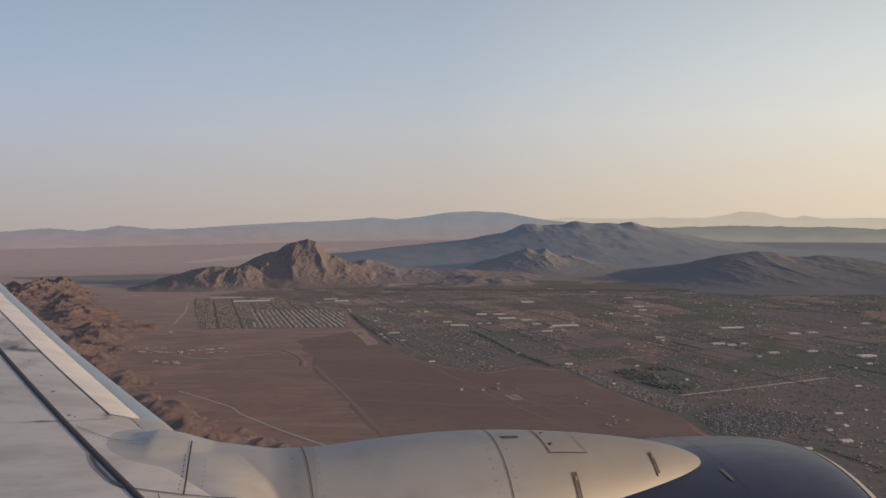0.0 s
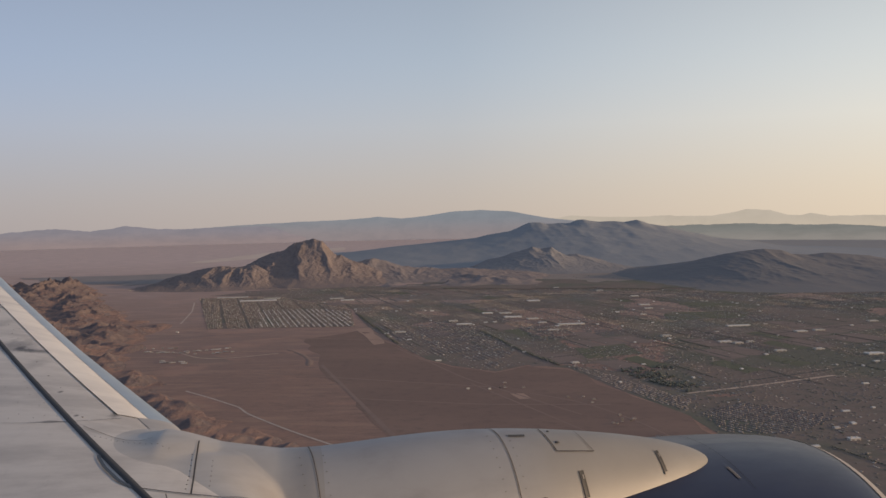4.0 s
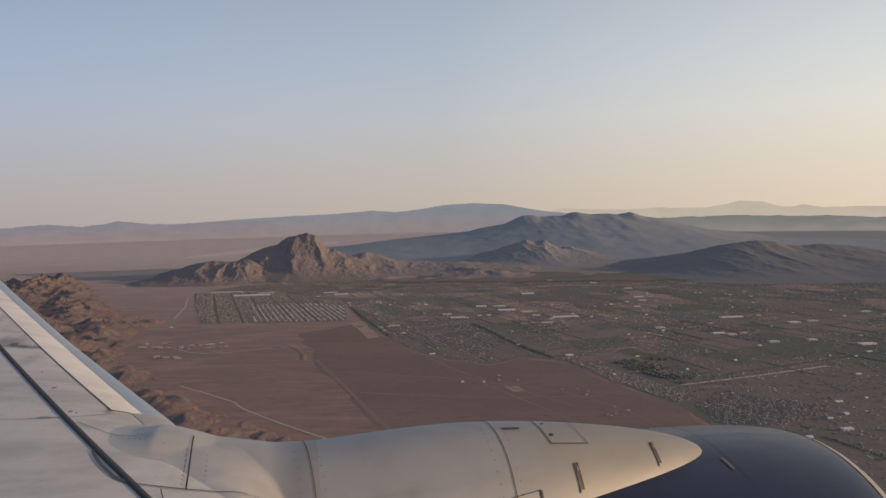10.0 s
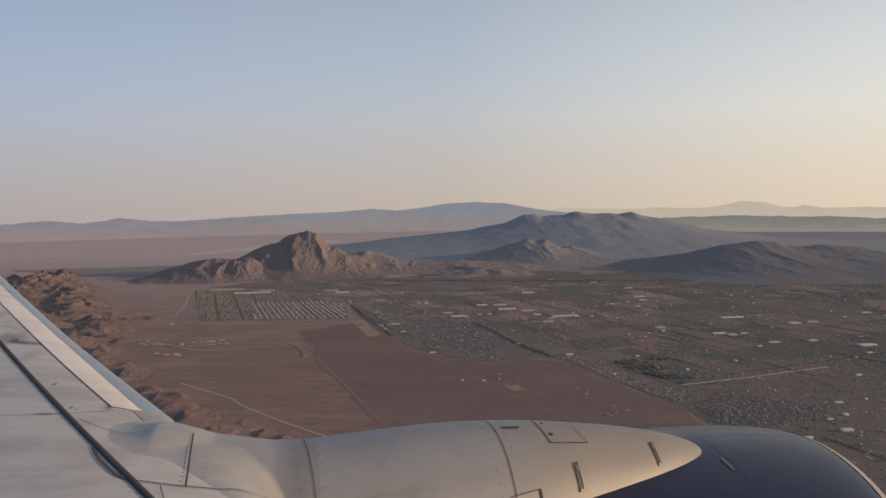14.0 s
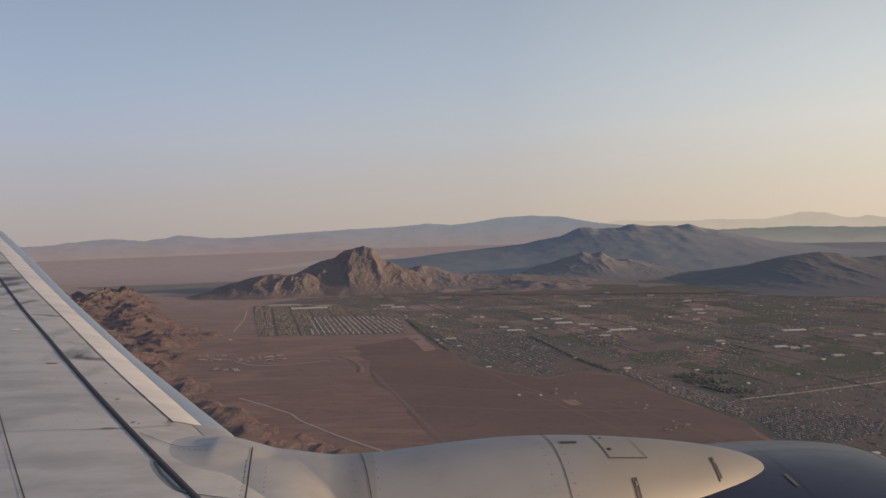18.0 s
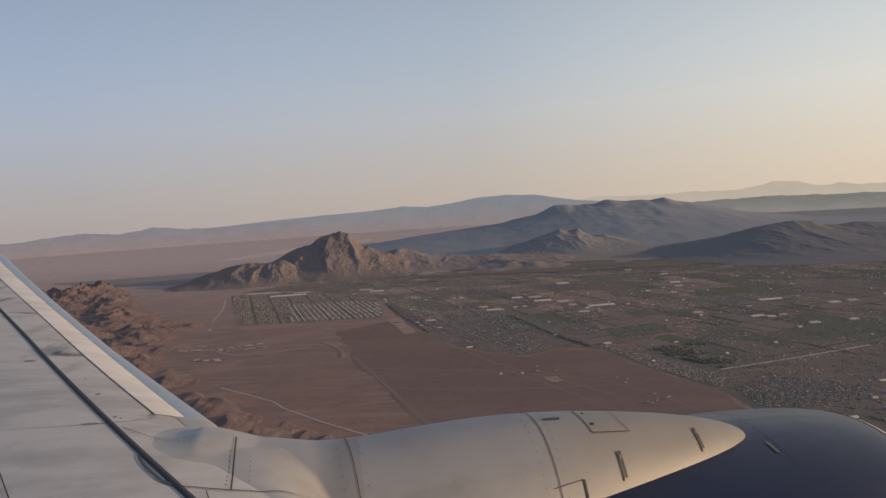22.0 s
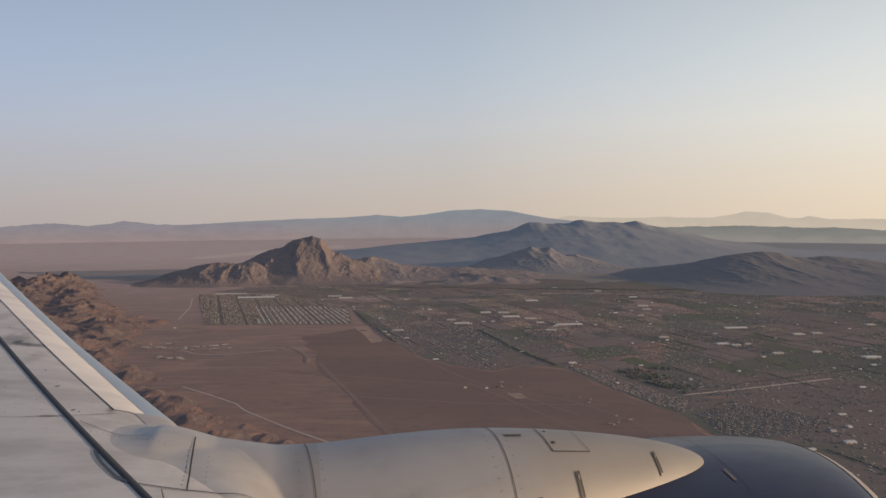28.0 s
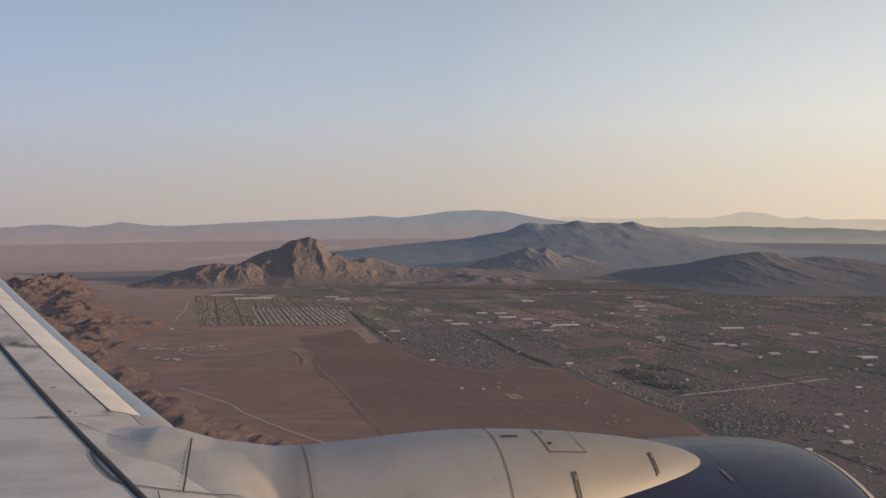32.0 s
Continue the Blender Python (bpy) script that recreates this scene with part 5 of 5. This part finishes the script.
uc = np.concatenate([np.linspace(-0.9, 2.0, 30), 2.042 + 1.778 * np.sin(np.linspace(0, np.pi / 2, 40)) ])
engine = turned("engine_cowl", uc, cowl_r(uc), M_NAVY, airplane, "glossy navy blue engine cowl")
ul = 2.042 + 1.858 * np.sin(np.linspace(1.22, np.pi / 2, 18))
ri = np.concatenate([cowl_r(ul), 0.816 - 0.06 * np.sin(np.linspace(0.1, 1.57, 8)), np.linspace(0.755, 0.74, 5)])
ui = np.concatenate([ul, 3.9 - 0.12 * (1 - np.cos(np.linspace(0.1, 1.57, 8))), np.linspace(3.7, 2.9, 5)])
turned("inlet_lip", ui, ri + 0.004 * (ui > 3.7), M_LIP, engine, "bare metal inlet lip")
turned("fan_face", np.array([2.92, 2.93, 2.95]), np.array([0.745, 0.3, 0.01]), M_SEAM, engine, "dark fan face")
an = np.radians(np.linspace(-27, 40, 40))


def cowl_line(u, a, lift=0.004):
    r = cowl_r(np.asarray(u)) + lift
    return np.stack(np.broadcast_arrays(u, COWL_V + r * np.sin(a), COWL_W + r * np.cos(a)), -1)


def cowl_band(name, mat, u, a, width, label=""):
    nrm = np.stack(np.broadcast_arrays(0.06, np.sin(a), np.cos(a)), -1)
    return surface_line(name, mat, engine, cowl_line(u, a), width, label, nrm)


cowl_band("cowl_joint", M_GROOVE, 2.80 + 0 * an, an, 0.0035)
cowl_band("vent_slot", M_STAIN, np.linspace(2.744, 2.75, 8), np.radians(np.linspace(-16.5, -22.2, 8)), 0.02, "small vent slot")
cowl_band("slot_edge", M_CHROME, np.linspace(2.756, 2.762, 8), np.radians(np.linspace(-16.5, -22.2, 8)), 0.006)

# pylon
TIP_U, TIP_V, TIP_W = 2.674, 3.007, -1.494
CROWN = (0.17718, 0.23221, -0.27919, 0.24890, -0.11416, 0.01832)
SAD_SHIFT, SAD_OUT, SAD_IN, SAD_B = 0.15, 0.299, 0.06, 0.57
SAD_U, SAD_W = [-1.3, -1.1, -0.9, -0.75, -0.6, -0.3, 0.0, 0.2, 0.25], [-1.3, -1.2, -1.14, -1.078, -1.043, -1.131, -1.16, -1.16, -1.16]
PA, PB, PL, PE, PV = 0.4261, 0.9304, 2.809, 0.5828, 3.097


def crown(u):
    """Height of the pylon's crown behind its tip."""
    s = np.clip(TIP_U - np.asarray(u, dtype=float), 0, 2.7)
    return TIP_W + CROWN[0] * np.sqrt(s) + CROWN[1] * s + CROWN[2] * s ** 2 + CROWN[3] * s ** 3 + CROWN[4] * s ** 4 + CROWN[5] * s ** 5


def pylon_point(u, th, lift=0.0):
    u = np.asarray(u, dtype=float)
    s = np.clip((TIP_U - u) / PL, 0, 1)
    g = (1 - (1 - s) ** 2) ** PE
    a, b = PA * g + lift, PB * g + lift
    v0 = PV + (TIP_V - PV) * (1 - s)
    w0 = crown(u) - PB * g
    return np.stack(np.broadcast_arrays(u, v0 - a * np.cos(th), w0 + b * np.sin(th)), -1)


def pylon_band(name, mat, parent, u, th, lift, width, label=""):
    u, th = np.broadcast_arrays(np.asarray(u, dtype=float), np.asarray(th, dtype=float))
    e = 1e-3
    nrm = np.cross(pylon_point(u + e, th) - pylon_point(u - e, th), pylon_point(u, th + e) - pylon_point(u, th - e))
    nrm = nrm / (np.linalg.norm(nrm, axis=1)[:, None] + 1e-12)
    nrm = nrm * np.sign(nrm[:, 2:3] + 1e-9)
    return surface_line(name, mat, parent, pylon_point(u, th) + nrm * lift, width, label, nrm)


up_ = np.concatenate([np.linspace(0.2, 2.2, 60), TIP_U - 0.474 * (1 - np.linspace(0, 1, 31)[1:]) ** 2])
th = np.radians(np.linspace(-50, 230, 110))
UU, TT = np.meshgrid(up_, th, indexing="ij")
pylon = part("pylon", fast_mesh("pylon", pylon_point(UU, TT).reshape(-1, 3), grid_faces(len(up_), len(th))), M_WHITE, airplane, "white painted engine pylon fairing")

# saddle between wing and pylon: the crown broadens and sinks into the wing skin
fu, fv = np.linspace(-1.3, 0.215, 240), np.linspace(2.3, 4.2, 240)
FU, FV = np.meshgrid(fu, fv, indexing="ij")
s_ = np.clip((TIP_U - FU) / PL, 0, 1)
g_ = (1 - (1 - s_) ** 2) ** PE
wide = smooth(-FU, -0.2, 0.55)
ctr = (PV + (TIP_V - PV) * (1 - s_)) + SAD_SHIFT * wide
a_ = PA * g_ + np.where(FV > ctr, SAD_OUT, SAD_IN) * wide
b_ = PB * g_ * (1 - wide) + SAD_B * wide
x_ = np.abs(FV - ctr) / a_
top_ = np.interp(FU, SAD_U, SAD_W)
for _ in range(10):
    top_[1:-1] = (top_[:-2] + 2 * top_[1:-1] + top_[2:]) / 4
round_ = np.where(x_ < 1, np.sqrt(np.clip(1 - x_ ** 2, 0, 1)), -3 * (x_ - 1) * a_ / b_)
py = top_ - b_ + b_ * (round_ * (1 - wide) + (1 - x_ ** 2) * wide)
wt_ = wing_top(FU, FV)
KS = 0.03 * smooth(-FU, -0.2, 0.1) + 0.002
hi_ = np.maximum(py, wt_)
FW = hi_ + KS * np.log(np.exp((py - hi_) / KS) + np.exp((wt_ - hi_) / KS)) + 0.002 - 0.008 * smooth(wt_ - py, 0.05, 0.12)
FW = np.where(py < wt_ - 0.13, wt_ - 0.02, FW)
FW = np.maximum(FW, -2.2)
# the fillet sweeps up from the pylon flank to the wing along a curved foot line
FOOT_V = [2.3, 2.5, 2.7, 2.845, 2.889, 2.933, 3.007, 3.11, 3.14, 3.25]
FOOT_U = [0.46, 0.32, 0.168, 0.048, 0.014, -0.019, -0.097, -0.186, -0.231, -0.36]
FOOT_W = [-2.3, -1.9, -1.56, -1.357, -1.302, -1.257, -1.203, -1.152, -1.143, -1.14]
ut_, ft_ = np.interp(FV, FOOT_V, FOOT_U), np.interp(FV, FOOT_V, FOOT_W)
for _ in range(12):
    for q_ in (ut_, ft_):
        q_[:, 1:-1] = (q_[:, :-2] + 2 * q_[:, 1:-1] + q_[:, 2:]) / 4
RAMP = 0.45
we_ = wing_top(ut_ - RAMP, FV) - 0.004
t_ = (ut_ - FU) / RAMP
r_ = ft_ + (we_ - ft_) * (1 - (1 - np.clip(t_, 0, 1)) ** 2) + np.minimum(t_, 0) * 0.6
r_ = np.where(t_ > 1, np.minimum(we_, wt_ - 0.004), r_) - 0.02 * smooth(FV, 3.08, 3.2) - smooth(FV, 3.2, 3.3)
hi_ = np.maximum(FW, r_)
FW = hi_ + 0.007 * np.log(np.exp((FW - hi_) / 0.007) + np.exp((r_ - hi_) / 0.007))
behind = smooth((LE_U - SWEEP * (FV - LE_V)) - FU, 0.03, 0.58)
FW = FW + (np.minimum(FW, wt_ - 0.003) - FW) * behind
part("pylon_saddle", fast_mesh("pylon_saddle", np.stack([FU, FV, FW], -1).reshape(-1, 3), grid_faces(len(fu), len(fv), True)), M_SADDLE, pylon, "smooth white fillet between pylon and wing")

for u0, w in ((1.184, 0.0042), (0.150, 0.0034)):
    a = np.radians(np.linspace(120, -10, 60))
    bend = np.array([0.0, 0.075]) if u0 > 1 else np.array([0.0, 0.06])
    uu = u0 + bend[1] * np.sin(np.clip((np.radians(93) - a) / 0.98 * 1.1, 0, 1.57))
    pylon_band("panel_joint", M_SEAM, pylon, uu, a, 0.004, w, "dark joint round the pylon")
    pylon_band("joint_edge", M_CHROME, pylon, uu + 0.0045, a, 0.003, 0.002)
    for k in range(9):
        fastener(pylon_point(u0 - 0.05 + 0.05 * math.sin(k / 9), math.radians(80 - k * 6), 0.002), pylon, 0.42)
        fastener(pylon_point(u0 + 0.07 + 0.05 * math.sin(k / 9), math.radians(80 - k * 6), 0.002), pylon, 0.38)


def pylon_slot(u0, t0, u1, t1, width):
    k = np.linspace(0, 1, 14)
    uu, tt = u0 + (u1 - u0) * k, np.radians(t0 + (t1 - t0) * k)
    pylon_band("vent_slot", M_SLOT, pylon, uu, tt, 0.004, width, "dark vent slot with a bright edge")
    pylon_band("slot_edge", M_CHROME, pylon, uu + width * 0.55, tt, 0.006, 0.006)
    pylon_band("slot_edge", M_STAIN, pylon, uu - width * 0.55, tt, 0.006, 0.004)
    e = np.linspace(-0.5, 0.5, 4)
    pylon_band("slot_edge", M_CHROME, pylon, uu[-1] + e * width, tt[-1] + 0 * e, 0.007, 0.014)
    pylon_band("slot_edge", M_CHROME, pylon, uu[2:5], tt[2:5], 0.007, width * 0.35)


pylon_slot(1.648, 50.0, 1.662, 34.2, 0.026)
pylon_slot(2.219, 63.5, 2.247, 40.2, 0.022)
k = np.linspace(0, 1, 20)
pylon_band("access_door_edge", M_SEAM, pylon, 1.479 + 0.047 * k ** 1.6, np.radians(92 - 28 * k), 0.004, 0.007, "edge of an access door")
pylon_band("edge", M_SEAM, pylon, 1.526 + 0.244 * k, np.radians(64 - 0.8 * k), 0.004, 0.005)
pylon_band("edge", M_STAIN, pylon, 1.770 - 0.06 * (1 - (1 - k) ** 2), np.radians(63.2 + 27 * k), 0.004, 0.0035)
fastener(pylon_point(1.549, math.radians(71.5), 0.004), pylon, 1.7)
fastener(pylon_point(1.53, math.radians(86), 0.004), pylon, 1.0)
pylon_band("vent_slot", M_SLOT, pylon, 1.259 + 0.103 * k, np.radians(79 + 0 * k), 0.004, 0.016, "narrow dark vent")
pylon_band("hatch_edge", M_SEAM, pylon, 1.217 + 0.178 * k, np.radians(37.2 + 1.3 * k), 0.004, 0.005, "edge of a small hatch")
pylon_band("edge", M_SEAM, pylon, 1.398 + 0.01 * k, np.radians(38.5 - 14 * k), 0.004, 0.012)


def saddle_line(name, pts, width, mat=None, label=""):
    """A joint drawn on the saddle through (u, v) points."""
    p = np.array(pts, dtype=float)
    t = np.linspace(0, len(p) - 1, 40)
    i = np.arange(len(p))
    u, v = np.interp(t, i, p[:, 0]), np.interp(t, i, p[:, 1])
    for _ in range(3):
        u[1:-1], v[1:-1] = (u[:-2] + 2 * u[1:-1] + u[2:]) / 4, (v[:-2] + 2 * v[1:-1] + v[2:]) / 4
    iu = np.clip((u - fu[0]) / (fu[1] - fu[0]), 0, len(fu) - 1.001)
    iv = np.clip((v - fv[0]) / (fv[1] - fv[0]), 0, len(fv) - 1.001)
    a, b = iu.astype(int), iv.astype(int)
    x, y = iu - a, iv - b
    w = FW[a, b] * (1 - x) * (1 - y) + FW[a + 1, b] * x * (1 - y) + FW[a, b + 1] * (1 - x) * y + FW[a + 1, b + 1] * x * y
    w = np.maximum(w, wing_top(u, v)) + 0.006
    return surface_line(name, mat or M_SEAM, pylon, np.stack([u, v, w], -1), width, label)


saddle_line("panel_joint", [(-0.406, 3.213), (-0.404, 3.095), (-0.395, 2.933), (-0.374, 2.653)], 0.0075, label="dark joint across the saddle")
saddle_line("panel_joint", [(-0.581, 2.698), (-0.472, 2.668), (-0.374, 2.653), (-0.210, 2.668), (-0.123, 2.70), (-0.047, 2.765), (-0.003, 2.801)], 0.007)
saddle_line("panel_joint", [(-0.472, 2.645), (-0.455, 2.58), (-0.439, 2.521)], 0.004)
saddle_line("panel_joint", [(-1.028, 3.52), (-0.954, 3.451), (-0.864, 3.369), (-0.764, 3.296), (-0.689, 3.262), (-0.636, 3.267)], 0.0035, M_SEAM)
saddle_line("bulb_seal", [(-0.84, 3.09), (-0.831, 3.051), (-0.777, 2.933), (-0.679, 2.771), (-0.613, 2.712)], 0.015, M_BULB, "blue-grey bulb seal curving out from under the black strip")


def saddle_dot(u, v, s):
    i, j = int(round((u - fu[0]) / (fu[1] - fu[0]))), int(round((v - fv[0]) / (fv[1] - fv[0])))
    fastener((u, v, max(float(FW[i, j]), float(wing_top(np.array(u), np.array(v)))) + 0.004), pylon, s)


for k in range(8):
    saddle_dot(-0.424 + 0.003 * k, 3.10 - 0.055 * k, 0.42)
for k in range(6):
    saddle_dot(-0.322 + 0.002 * k, 3.03 - 0.05 * k, 0.34)
for k in range(14):
    saddle_dot(-0.93 + 0.03 * k, 3.36 - 0.017 * k + 0.004 * (k % 3), 0.30)

# the drawn airplane is stretched to fit the camera's view
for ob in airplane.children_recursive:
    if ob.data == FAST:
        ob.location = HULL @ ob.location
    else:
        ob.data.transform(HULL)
